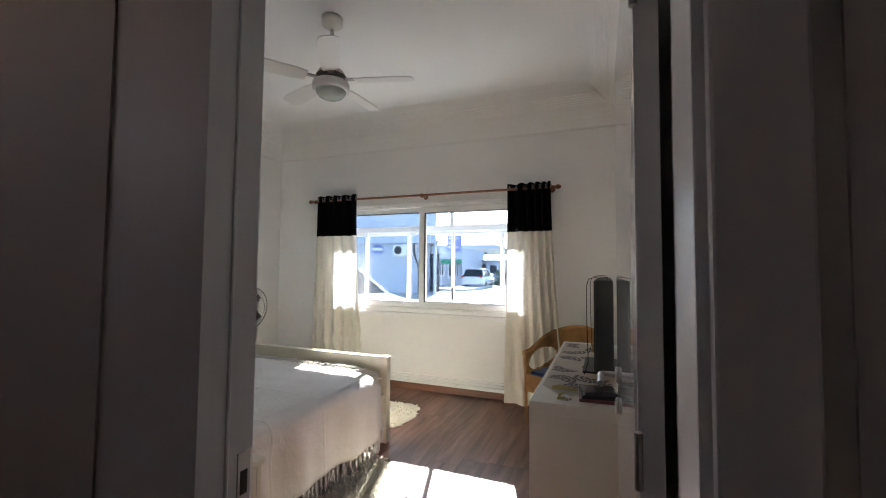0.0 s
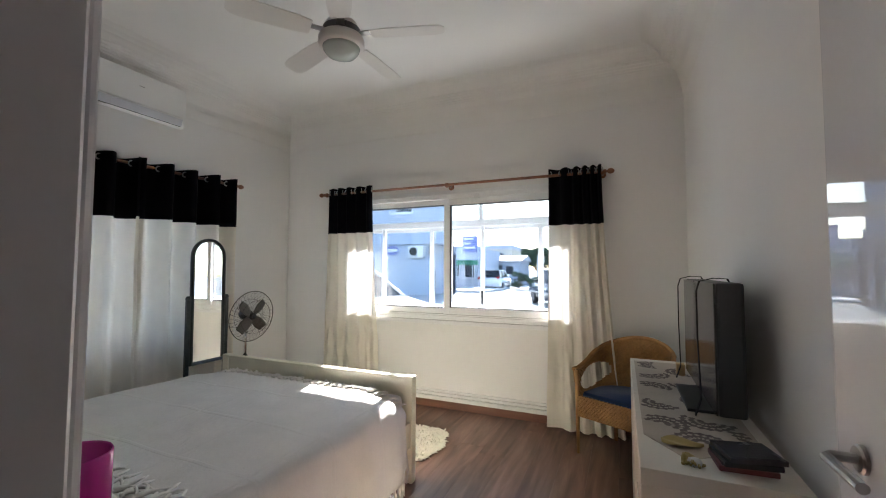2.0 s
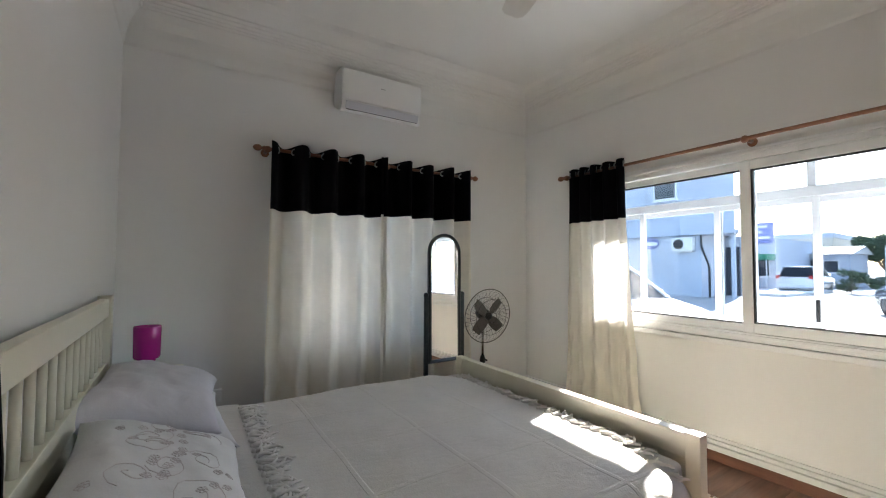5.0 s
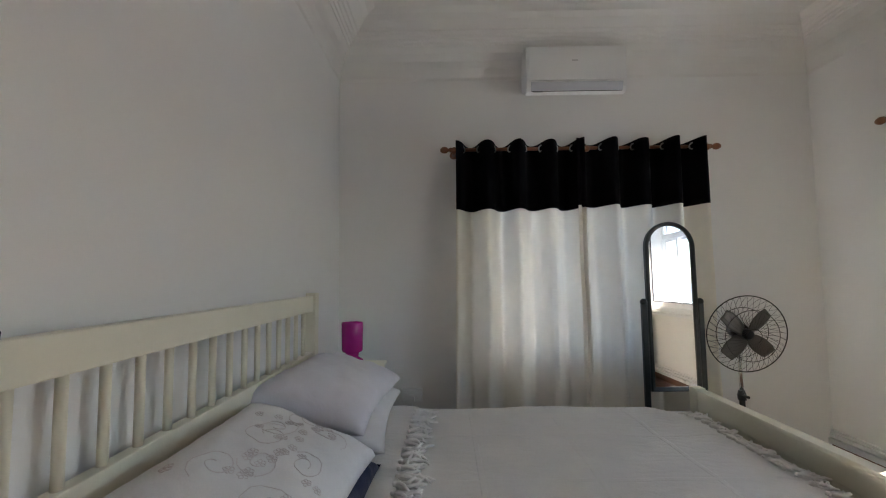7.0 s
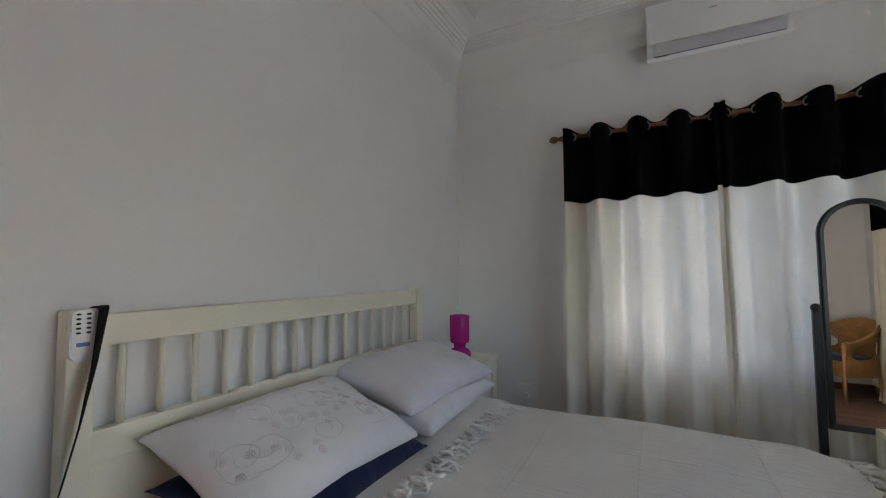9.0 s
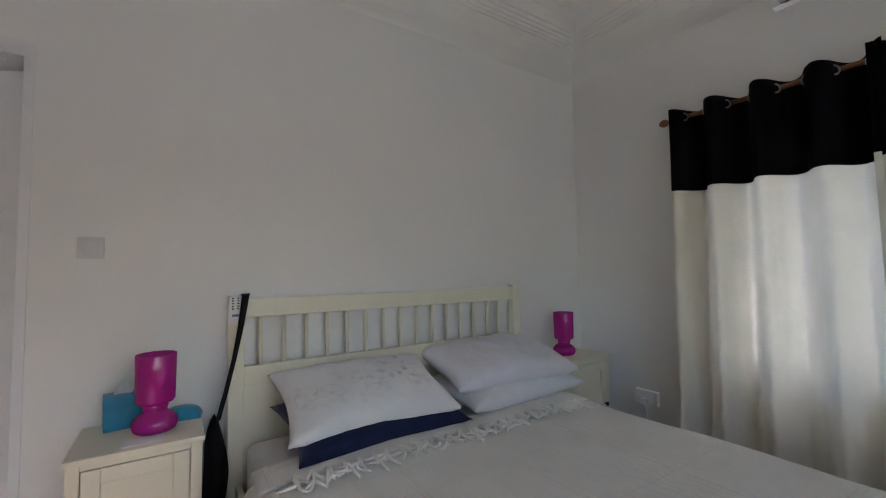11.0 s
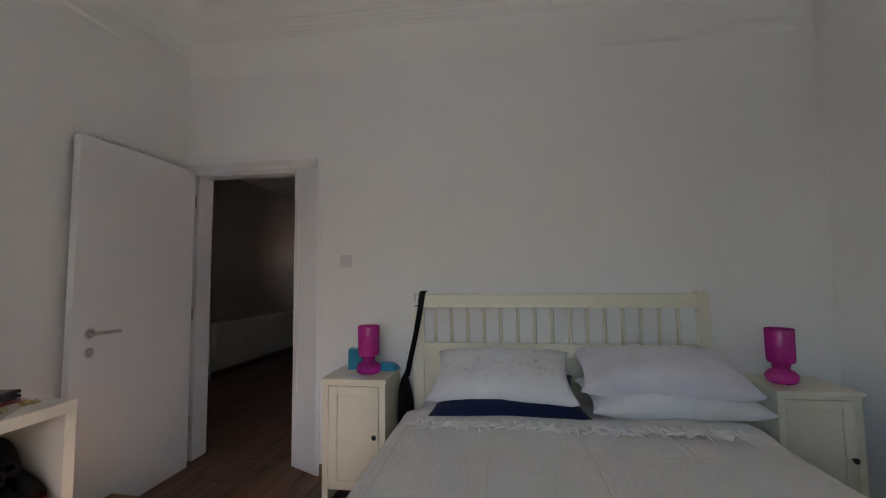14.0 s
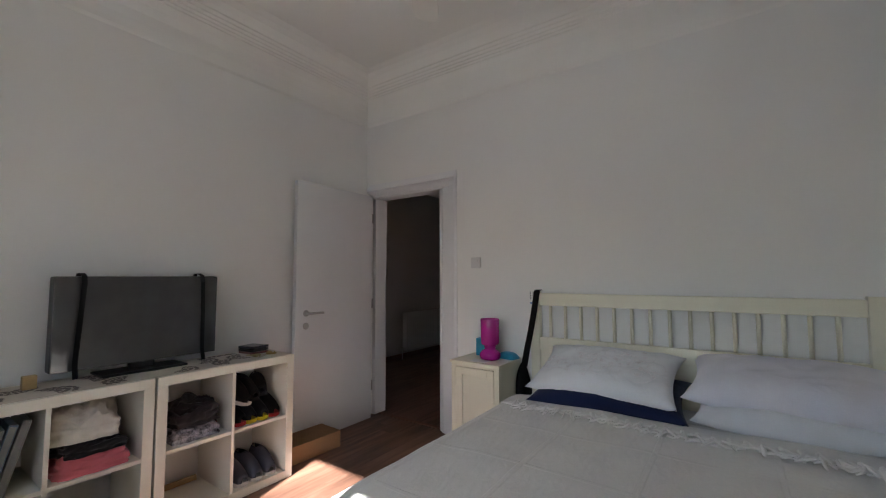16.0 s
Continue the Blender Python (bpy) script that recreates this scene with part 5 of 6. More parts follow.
part("foot", box((-0.085, -0.2, 0.0), (0.1, 0.2, 0.012), 0.005), M["black_plastic"], tv)
for yy in (-0.28, 0.28):
    lean_ = 0.02 if yy > 0 else -0.01
    pts = [(0.06, yy, 0.2), (0.058, yy, 0.5), (0.045, yy, 0.528), (0.0, yy, 0.53), (-0.045, yy, 0.518), (-0.056, yy, 0.48), (-0.056, yy + lean_ * 0.5, 0.3), (-0.05, yy + lean_, 0.08), (-0.07, yy + lean_, 0.016)]
    thick(part("strap", ribbon(pts, 0.022, (0, 1, 0)), M["nylon"], tv, "black webbing strap"), 0.003)

M["runner"] = cloth("beige_printed_runner", (0.55, 0.49, 0.40), 0.0, wrinkle=0.25, var=0.15)
M["print"] = mat("dark_leaf_print", (0.17, 0.14, 0.125), 0.85, var=0.3, var_scale=20, grain=200)
run = thing("table_runner", "beige cloth runner printed with dark leaf fans", "table runner", (-0.2, 3.1, TOP))
ya, yb = -0.62, 0.70
part("cloth", prism([(-0.15, ya + 0.07), (-0.04, ya - 0.09), (0.19, ya + 0.05), (0.19, yb), (-0.15, yb)], 0.001, 0.0035), M["runner"], run)
rnd = random.Random(21)
for k, (px, py) in enumerate(((-0.085, -0.42), (0.07, -0.34), (-0.08, -0.16), (0.10, -0.08), (-0.09, 0.10), (0.075, 0.2), (-0.075, 0.36), (0.09, 0.47), (-0.06, 0.60), (0.02, -0.56), (0.14, -0.50))):
    bm = bmesh.new()
    rot = rnd.uniform(0, math.tau)
    for q in range(11):
        a = rot + (q - 5) * 0.33
        for rr in range(3):
            r0, r1 = 0.008 + 0.028 * rr, 0.038 + 0.028 * rr
            wv = 0.007 + 0.006 * rr
            c, s = math.cos(a), math.sin(a)
            pl = [(r0, 0), ((r0 + r1) / 2, -wv), (r1, 0), ((r0 + r1) / 2, wv)]
            vs = [bm.verts.new((px + x * c - y * s, py + x * s + y * c, 0.0042)) for x, y in pl]
            if all(-0.147 < v.co.x < 0.186 for v in vs):
                bm.faces.new(vs)
            else:
                bmesh.ops.delete(bm, geom=vs, context="VERTS")
    part("leaf_print", bm, M["print"], run)
M["tassel"] = cloth("straw_yellow_tassel", (0.40, 0.32, 0.12), 0.0)
part("tassel", tassels(30, [(-0.046 + 0.003 * k, ya - 0.085, 0.002) for k in range(5)], -math.pi / 2, 0.06), M["tassel"], run, "straw-yellow tassel")
M["cd_black"] = mat("black_plastic_case", (0.02, 0.02, 0.022), 0.2, var=0.1, grain=120)
M["cd_red"] = mat("dark_red_card", (0.16, 0.03, 0.03), 0.35, var=0.2, grain=120)
M["cd_slate"] = mat("slate_sleeve", (0.045, 0.045, 0.055), 0.25, var=0.3, var_scale=20, grain=120)
M["cd_grey"] = mat("grey_sleeve", (0.28, 0.28, 0.30), 0.3, var=0.2, var_scale=20, grain=120)
for k, (mm, lab) in enumerate((("cd_red", "dark red disc case in a small stack"), ("cd_black", "black disc case in a small stack"), ("cd_slate", "dark slate disc case on top of a small stack"))):
    cd = thing("disc_case", lab, "disc case", (-0.10 + 0.006 * k, 2.415 - 0.004 * k, TOP + 0.0165 * k + 0.001), 4 + 5 * k, group="stack of disc cases")
    part("case", box((-0.071, -0.0625, 0), (0.071, 0.0625, 0.0145), 0.002), M[mm], cd)
    part("sleeve", box((-0.062, -0.056, 0.0146), (0.066, 0.056, 0.0155)), M["cd_slate" if k == 2 else "cd_black"], cd)
M["wood_block"] = mat("pale_wood", (0.45, 0.30, 0.13), 0.5, var=0.2, grain=60, stretch=(1, 1, 6))
tagged(part("wooden_block", box((-0.02, -0.025, 0), (0.02, 0.025, 0.06), 0.004), M["wood_block"], loc=(-0.13, 3.515, TOP + 0.004)), "small pale wooden block beside the television", "block")
shell_ = lathe([(0.0, 0.0), (0.016, 0.0), (0.02, 0.008), (0.017, 0.017), (0.008, 0.021), (0.0, 0.021)], 14)
tagged(part("soap_dish", shell_, M["paper"], smooth=True, loc=(-0.225, 2.36, TOP)), "small pale dish beside the disc cases", "dish")
bm = grid(14, 10, lambda u, v: (-0.06 + 0.12 * u, (v - 0.5) * 0.09 * math.sin(math.pi * (0.08 + 0.9 * u)), 0.004 + 0.01 * math.sin(3 * u + 4 * v) ** 2))
tagged(part("dry_leaf", bm, M["tassel"], smooth=True, loc=(-0.24, 2.50, TOP + 0.002)), "dry yellowish leaf on the runner's end", "leaf")

# ---- contents of the cubes ----
def cube_at(unit, col, row):
    y = (2.285 if unit == 0 else 3.092) + (0.222 if col == 0 else 0.573)
    return (-0.185, y, 0.049 if row == 0 else 0.403)


def folded(at, size, material, label, seed, rz=0.0, rumple=1.0):
    """A loosely folded garment: a rumpled heap with creases and layered sides."""
    w, d, h = size

    def f(u, v):
        a = u * math.tau
        sx, sy = math.cos(a), math.sin(a)
        q = max(abs(sx), abs(sy)) ** 0.75
        phi = v * math.pi / 2
        rad = max(0.0, math.cos(phi)) ** 0.38
        z = h * math.sin(phi) ** 0.8
        p = Vector((sx * rad * 1.7 + seed * 3.3, sy * rad * 1.7, v * 2.2 + seed))
        n1 = noise.noise(p)
        ridge = 1 - 2 * abs(noise.noise(p * 2.1 + Vector((5, 1, 2))))
        layer = abs(math.sin(math.pi * (z / 0.034 + 0.5 * n1))) ** 6 * (1 - v)
        r = rad * (0.92 + rumple * (0.07 * n1 + 0.04 * ridge) - 0.07 * layer)
        return (sx / q * w / 2 * r, sy / q * d / 2 * r, max(0.0, z + rumple * v * (0.020 * n1 + 0.014 * ridge)))
    bm = grid(72, 26, f)
    bmesh.ops.remove_doubles(bm, verts=bm.verts[:], dist=0.0004)
    bmesh.ops.recalc_face_normals(bm, faces=bm.faces[:])
    ob = tagged(part("folded_cloth", bm, material, smooth=True), label, "clothes", "clothes on the shelves")
    ob.matrix_world = pose(*at, 0, 0, rz)
    return ob


M["pink"] = cloth("pink_cotton", (0.62, 0.16, 0.19), 0.0, wrinkle=0.9)
M["black_cotton"] = cloth("black_cotton", (0.012, 0.011, 0.013), 0.0, wrinkle=0.9)
M["dark_cotton"] = cloth("charcoal_cotton", (0.028, 0.022, 0.024), 0.0, wrinkle=0.9)
M["mixed"] = mat("speckled_print_cotton", (0.35, 0.32, 0.34), 0.85, var=0.9, var_scale=30, grain=120, dark=(0.03, 0.03, 0.04))
M["offwhite"] = cloth("off_white_knit", (0.66, 0.62, 0.54), 0.0, wrinkle=0.9)
x, y, z = cube_at(1, 0, 1)
folded((x - 0.02, y, z), (0.32, 0.30, 0.075), M["pink"], "folded pink garment at the bottom of a pile", 1, 0, 1.5)
folded((x - 0.015, y + 0.01, z + 0.08), (0.30, 0.27, 0.06), M["black_cotton"], "folded black garment in a pile", 2, 5, 1.8)
folded((x - 0.01, y + 0.02, z + 0.147), (0.30, 0.28, 0.12), M["offwhite"], "bundled off-white knit on top of a pile", 3, -8, 2.4)
x, y, z = cube_at(0, 1, 1)
folded((x - 0.01, y, z), (0.30, 0.29, 0.07), M["mixed"], "folded speckled print garments on the shelf", 4)
folded((x - 0.01, y, z + 0.076), (0.29, 0.27, 0.09), M["dark_cotton"], "folded charcoal garments on top of the pile", 6, 6, 2.2)
x, y, z = cube_at(1, 0, 0)
folded((x - 0.0, y, z), (0.30, 0.28, 0.11), M["dark_cotton"], "dark folded garment low in the shelf", 8)


def shoe(at, rz, upper, sole, label, length=0.26, tilt=0.0):
    """A low shoe: a sole, an upper with an opening and a lace bar."""
    root = thing("shoe", label, "shoe", at, rz, group="shoes in the shelf")
    root.matrix_world = pose(*at, 0, tilt, rz)

    def width(t):
        return 0.03 + 0.018 * math.sin(math.pi * min(1, 0.15 + t * 0.9)) + 0.006 * t
    out = [(-length / 2 + length * t, width(t) * (1 if abs(t - 0.5) < 0.49 else 0.45)) for t in np.linspace(0, 1, 14)]
    prof = out + [(x, -w) for x, w in out[::-1]]
    part("sole", prism(prof, 0.0, 0.024, bevel=0.004), sole, root)

    def up(u, v):
        t = u
        hgt = 0.085 * (1 - t) ** 0.8 + 0.03 * math.sin(math.pi * t) + 0.028
        a = math.pi * v
        w = width(t) * 0.95 * (1 if 0.02 < t < 0.98 else 0.5)
        return (-length / 2 + 0.006 + (length - 0.012) * t, w * math.cos(a), 0.022 + hgt * max(0.0, math.sin(a)) ** 0.55)
    thick(part("upper", grid(18, 14, up, lambda u, v: not (u < 0.36 and u > 0.06 and 0.34 < v < 0.66)), upper, root, smooth=True), 0.004)
    part("lace", box((0.0, -0.02, 0.07), (0.05, 0.02, 0.078), 0.003, m=pose(-0.02, 0, 0.005, 0, 18, 0)), sole, root)
    return root


M["shoe_black"] = mat("black_mesh_fabric", (0.009, 0.009, 0.01), 0.7, var=0.2, grain=300, bump=0.4, spec=0.15)
M["shoe_yellow"] = mat("yellow_rubber", (0.62, 0.48, 0.01), 0.5, var=0.1, grain=80)
M["shoe_red"] = mat("red_rubber", (0.45, 0.02, 0.02), 0.5, var=0.1, grain=80)
M["shoe_grey"] = mat("grey_felt", (0.045, 0.052, 0.075), 0.85, var=0.2, grain=200, bump=0.3)
M["shoe_white"] = mat("white_rubber", (0.55, 0.55, 0.53), 0.6, var=0.1, grain=80)
x, y, z = cube_at(0, 0, 1)
for k, (dy, so_, up_, lab) in enumerate(((-0.115, "shoe_red", "shoe_black", "black shoe with a red sole"), (-0.03, "shoe_yellow", "shoe_black", "black shoe with a yellow sole"), (0.055, "shoe_yellow", "shoe_black", "black shoe with a yellow sole"), (0.128, "shoe_red", "shoe_black", "black shoe with a red sole"))):
    shoe((x - 0.03, y + dy, z), 182 + 4 * k, M[up_], M[so_], lab + " on the shelf")
for k, dy in enumerate((-0.08, 0.01, 0.09)):
    shoe((x - 0.0, y + dy, z + 0.125), 160 + 21 * k, M["shoe_black"], M["shoe_white" if k == 2 else "shoe_black"], "dark shoe lying on other shoes", tilt=-7 + 9 * k)
x, y, z = cube_at(0, 0, 0)
for k, dy in enumerate((-0.10, 0.0, 0.10)):
    shoe((x - 0.04, y + dy, z), 176 + 5 * k, M["shoe_grey"], M["shoe_white"], "grey felt slipper with a pale sole")
x, y, z = cube_at(1, 1, 1)
M["book_blue"] = mat("dark_blue_cover", (0.02, 0.05, 0.10), 0.3, var=0.2, grain=100)
M["book_grey"] = mat("grey_cover", (0.12, 0.12, 0.12), 0.35, var=0.2, grain=100)
for k in range(5):
    bk = thing("book", ("dark blue" if k % 2 else "grey") + " bound book leaning in the shelf", "book", (x - 0.02, y - 0.06 + 0.038 * k, z), 0, group="leaning books")
    bk.matrix_world = pose(x - 0.05, y - 0.06 + 0.038 * k, z + 0.001, 14, 0, 0)
    part("cover", box((-0.1, 0, 0), (0.1, 0.03, 0.30 - 0.01 * (k % 3)), 0.002), M["book_blue" if k % 2 else "book_grey"], bk)
    part("page_block", box((-0.102, 0.004, 0.004), (-0.099, 0.026, 0.292 - 0.01 * (k % 3))), M["book_grey"], bk)
x, y, z = cube_at(0, 1, 0)
tagged(part("wood_strip", box((-0.01, -0.14, 0), (0.01, 0.14, 0.03), 0.002), M["wood_block"], loc=(x + 0.17, y, z)), "loose wooden strip at the back of an empty cube", "strip")

# ---- box on the floor ----
M["card"] = mat("brown_cardboard", (0.30, 0.17, 0.08), 0.8, var=0.12, grain=90, bump=0.1)
cb = thing("cardboard_box", "flat closed brown cardboard box beside the shelf unit", "box", (-0.155, 1.985, 0), -2)
part("carton", box((-0.11, -0.2, 0), (0.13, 0.26, 0.12), 0.003), M["card"], cb)
part("flap", box((-0.109, -0.199, 0.12), (0.008, 0.259, 0.1225), 0.001), M["card"], cb)
part("flap", box((0.011, -0.199, 0.12), (0.129, 0.259, 0.1228), 0.001), M["card"], cb)

# ---- sheepskin rugs ----
M["wool"] = cloth("cream_sheepskin_wool", (0.80, 0.76, 0.66), 0.3, weave=300)
def rug(at, rx_, ry_, rz, seed, label, square=0.0):
    rnd = random.Random(seed)
    root = thing("sheepskin_rug", label, "rug", at, rz, group="sheepskin rugs")

    def edge(a):
        box_ = 1 / max(abs(math.cos(a)), abs(math.sin(a))) - 1
        return 1 + (1 - square) * (0.10 * math.sin(3 * a + seed) + 0.06 * math.sin(5 * a + 2 * seed)) + square * 0.85 * box_
    part("hide", prism([(rx_ * edge(a) * math.cos(a), ry_ * edge(a) * math.sin(a)) for a in np.linspace(0, math.tau, 48, endpoint=False)], 0.001, 0.012), M["wool"], root)
    verts, faces = [], []
    for _ in range(5200):
        a, r = rnd.uniform(0, math.tau), math.sqrt(rnd.random())
        x, y = rx_ * edge(a) * r * math.cos(a), ry_ * edge(a) * r * math.sin(a)
        d = rnd.uniform(0, math.tau)
        ln, w = rnd.uniform(0.02, 0.045), rnd.uniform(0.003, 0.006)
        if r > 0.9:
            d = a + rnd.uniform(-0.8, 0.8)
            ln *= 1.5
        c, s = math.cos(d), math.sin(d)
        h = rnd.uniform(0.012, 0.03)
        i = len(verts)
        verts += [(x - s * w, y + c * w, 0.01), (x + s * w, y - c * w, 0.01), (x + c * ln * 0.5, y + s * ln * 0.5, 0.012 + h), (x + c * ln, y + s * ln, 0.008 + h * 0.6)]
        faces += [(i, i + 1, i + 2), (i + 1, i + 3, i + 2), (i, i + 2, i + 3)]
    me = bpy.data.meshes.new("wool")
    me.from_pydata(verts, [], faces)
    me.materials.append(M["wool"])
    ob = new("wool", me)
    ob.parent = root
    tagged(ob, kind="stuff")
    return root


rug((-2.08, 3.83, 0.0), 0.37, 0.28, 4, 1, "cream sheepskin rug on the boards at the bed's foot", 0.8)
rug((-1.48, 2.50, 0.0), 0.32, 0.50, 4, 2, "cream sheepskin rug on the boards beside the bed")

# ---- radiator in the hall ----
rad = thing("radiator", "white ribbed panel radiator on the hall wall", "radiator", (1.49, -3.13, 0.13))
part("panel", box((0.0, 0.0, 0.0), (0.012, 2.05, 0.58), 0.004), M["white_plastic"], rad)
part("back_panel", box((0.06, 0.0, 0.0), (0.075, 2.05, 0.58), 0.004), M["white_plastic"], rad)
part("grille", box((-0.002, -0.004, 0.58), (0.08, 2.054, 0.596), 0.004), M["white_plastic"], rad)
for yy in (-0.006, 2.05):
    part("end_cover", box((-0.002, yy, 0.0), (0.08, yy + 0.006, 0.58), 0.002), M["white_plastic"], rad)
ribs = bmesh.new()
for k in range(40):
    add_box(ribs, (-0.006, 0.03 + k * 0.05, 0.04), (0.001, 0.055 + k * 0.05, 0.54))
part("ribs", ribs, M["white_plastic"], rad)
bm = tube([(0.04, 2.056, 0.03), (0.04, 2.1, 0.03), (0.04, 2.11, 0.0), (0.04, 2.11, -0.13)], 0.009, 10)
add_tube(bm, [(0.04, 2.09, 0.03), (0.04, 2.15, 0.03)], 0.02, 12)
part("valve", bm, M["white_plastic"], rad)
part("wall_bracket", box((0.075, 0.3, 0.1), (0.11, 0.33, 0.5)), M["metal"], rad)
part("wall_bracket", box((0.075, 1.7, 0.1), (0.11, 1.73, 0.5)), M["metal"], rad)

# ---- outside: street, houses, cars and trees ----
# white render with the bluish shade of its walls put into the base colour
M["render_blue_shade"] = mat("shade_tinted_render", (0.46, 0.50, 0.58), 0.85, var=0.08, var_scale=0.6, grain=20, bump=0.2, dist=0.01)
M["render_cream"] = mat("cream_house_render", (0.55, 0.50, 0.42), 0.85, var=0.08, var_scale=0.6, grain=20, bump=0.2, dist=0.01)
M["roof_white"] = mat("pale_roof_sheet", (0.62, 0.62, 0.62), 0.6, var=0.08, var_scale=1, grain=10)
M["dark_open"] = mat("dark_tinted_pane", (0.035, 0.04, 0.05), 0.15, var=0.2, var_scale=2, grain=10, bump=0)
M["sign_blue"] = mat("blue_sign_board", (0.16, 0.20, 0.45), 0.5, var=0.15, var_scale=2, grain=20)
M["sign_white"] = mat("white_sign_lettering", (0.75, 0.75, 0.78), 0.5, var=0.05, grain=20)
M["green_awning"] = mat("green_awning_cloth", (0.03, 0.22, 0.13), 0.7, var=0.15, grain=20)
M["tyre"] = mat("tyre_rubber", (0.02, 0.02, 0.02), 0.8, var=0.1, grain=60)
M["rim_alloy"] = mat("alloy_rim", (0.10, 0.10, 0.105), 0.35, metal=0.8, var=0.05, grain=60)
M["car_white"] = mat("white_car_paint", (0.72, 0.73, 0.75), 0.25, var=0.03, grain=60, bump=0, coat=0.5)
M["car_black"] = mat("dark_car_paint", (0.016, 0.020, 0.026), 0.22, var=0.1, grain=60, bump=0, coat=0.6)
M["car_glass"] = mat("tinted_car_glass", (0.02, 0.026, 0.034), 0.1, var=0.05, grain=10, bump=0, spec=0.15)
M["tail_red"] = mat("red_lamp_lens", (0.45, 0.015, 0.02), 0.2, var=0.1, grain=40)
M["bark"] = mat("grey_bark", (0.14, 0.10, 0.07), 0.9, var=0.3, grain=20, bump=0.5, dist=0.02)
M["leaf"] = mat("green_leaves", (0.065, 0.10, 0.05), 0.6, var=0.5, var_scale=1.5, grain=8, bump=0)
M["leaf_yellow"] = mat("yellow_green_leaves", (0.32, 0.36, 0.03), 0.5, var=0.3, var_scale=6, grain=30, bump=0)


def pane_row(root, wins, y):
    """Windows set in a wall that faces -y: frame, pane and sill."""
    for x0, x1, z0, z1 in wins:
        w = part("window", box((x0, y - 0.05, z0), (x1, y + 0.02, z1), 0.01), M["alu"], root)
        part("pane", box((x0 + 0.07, y - 0.06, z0 + 0.07), (x1 - 0.07, y - 0.045, z1 - 0.07)), M["dark_open"], w)
        part("sill", box((x0 - 0.06, y - 0.12, z0 - 0.07), (x1 + 0.06, y + 0.0, z0)), M["alu"], w)


# two-storey building with a recessed porch at its corner
b1 = thing("building", "white two-storey building across the yard, bluish shade in its wall colour", "building", (0, 0, 0))
part("wall", prism([(-24, 22.7), (-10.75, 22.7), (-10.75, 25.2), (-10.05, 25.2), (-13.2, 32), (-24, 32)], GZ, 2.85), M["render_blue_shade"], b1)
part("upper_wall", prism([(-24, 22.7), (-9.3, 22.7), (-13.4, 32), (-24, 32)], 3.0, 7.2), M["render_blue_shade"], b1)
part("canopy", prism([(-24, 22.45), (-9.05, 22.45), (-13.3, 32), (-24, 32)], 2.85, 3.0), M["render_blue_shade"], b1)
part("post", box((-9.5, 22.75, GZ), (-9.35, 22.9, 2.85), 0.01), M["render_blue_shade"], b1)
# thin dark tube running slantwise down the wall by the porch
part("dark_wall_tube", tube([(-10.7, 22.62, 2.85), (-10.7, 22.62, 2.3), (-10.4, 22.7, 1.3), (-10.4, 22.7, GZ)], 0.05, 10), M["rubber"], b1)
pd = part("door", box((-10.7, 25.1, GZ), (-10.1, 25.19, 2.3), 0.01), M["dark_open"], b1)
pane_row(b1, ((-13.05, -11.86, 4.75, 6.1), (-17.5, -16.0, 4.3, 5.5), (-17.6, -16.2, 0.8, 2.1)), 22.7)
oval = tagged(part("oval_sign", lathe([(0.0, 0.0), (0.42, 0.0), (0.42, 0.05), (0.0, 0.06)], 32, pose(-13.2, 22.68, 2.5, 90, 0, 0) @ Matrix.Diagonal((1, 0.72, 1, 1))), M["sign_blue"]), "dark oval sign with a pale band on the building", "sign")
part("band", box((-13.55, 22.6, 2.41), (-12.85, 22.625, 2.59), 0.005), M["sign_white"], oval)
cu = thing("condenser_unit", "white outdoor air-conditioning unit on the building wall", "air conditioner", (-11.5, 22.35, 2.08))
part("casing", box((-0.5, 0, 0), (0.5, 0.33, 0.66), 0.02), M["white_plastic"], cu)
part("grille", lathe([(0.0, 0.0), (0.25, 0.0), (0.25, 0.02), (0.0, 0.025)], 24, pose(-0.14, 0.0, 0.33, 90, 0, 0)), M["rubber"], cu, "dark round fan grille")
part("bracket", box((-0.45, 0.05, -0.05), (0.45, 0.35, 0.0)), M["metal"], cu)

# shop front with signs and a green awning
b2 = thing("building", "pale shop with blue sign boards and a green awning", "building", (0, 0, 0))
part("wall", box((-17.5, 35.0, GZ), (-11.9, 42, 3.2)), M["render_blue_shade"], b2)
sb = part("sign_board", box((-13.3, 34.85, 2.9), (-11.95, 34.98, 4.3), 0.02), M["sign_blue"], b2)
for k, wd in enumerate((0.9, 0.6, 1.0)):
    part("lettering_bar", box((-13.15, 34.82, 3.95 - 0.38 * k), (-13.15 + wd, 34.845, 4.12 - 0.38 * k)), M["sign_white"], sb)
part("awning", prism([(-13.4, 33.6), (-11.9, 33.6), (-11.9, 35.0), (-13.4, 35.0)], 1.75, 2.15), M["green_awning"], b2)
part("awning_post", tube([(-13.35, 33.65, GZ), (-13.35, 33.65, 1.75)], 0.04, 8), M["alu"], b2)
part("awning_post", tube([(-11.95, 33.65, GZ), (-11.95, 33.65, 1.75)], 0.04, 8), M["alu"], b2)
pane_row(b2, ((-14.6, -13.6, 0.7, 2.0), (-13.2, -12.2, 0.6, 1.9)), 35.0)

# small white house with a sloping roof, a longer building behind it
b3 = thing("house", "small white house with a pale sloping roof", "house", (0, 0, 0))
part("wall", box((-13.4, 41.5, GZ), (-9.75, 46, 2.25)), M["render_blue_shade"], b3)
bm = bmesh.new()
rp = [(-13.8, 40.9, 2.25), (-9.45, 40.9, 2.25), (-9.45, 46.2, 2.25), (-13.8, 46.2, 2.25), (-13.8, 44.0, 2.85), (-9.45, 44.0, 2.85)]
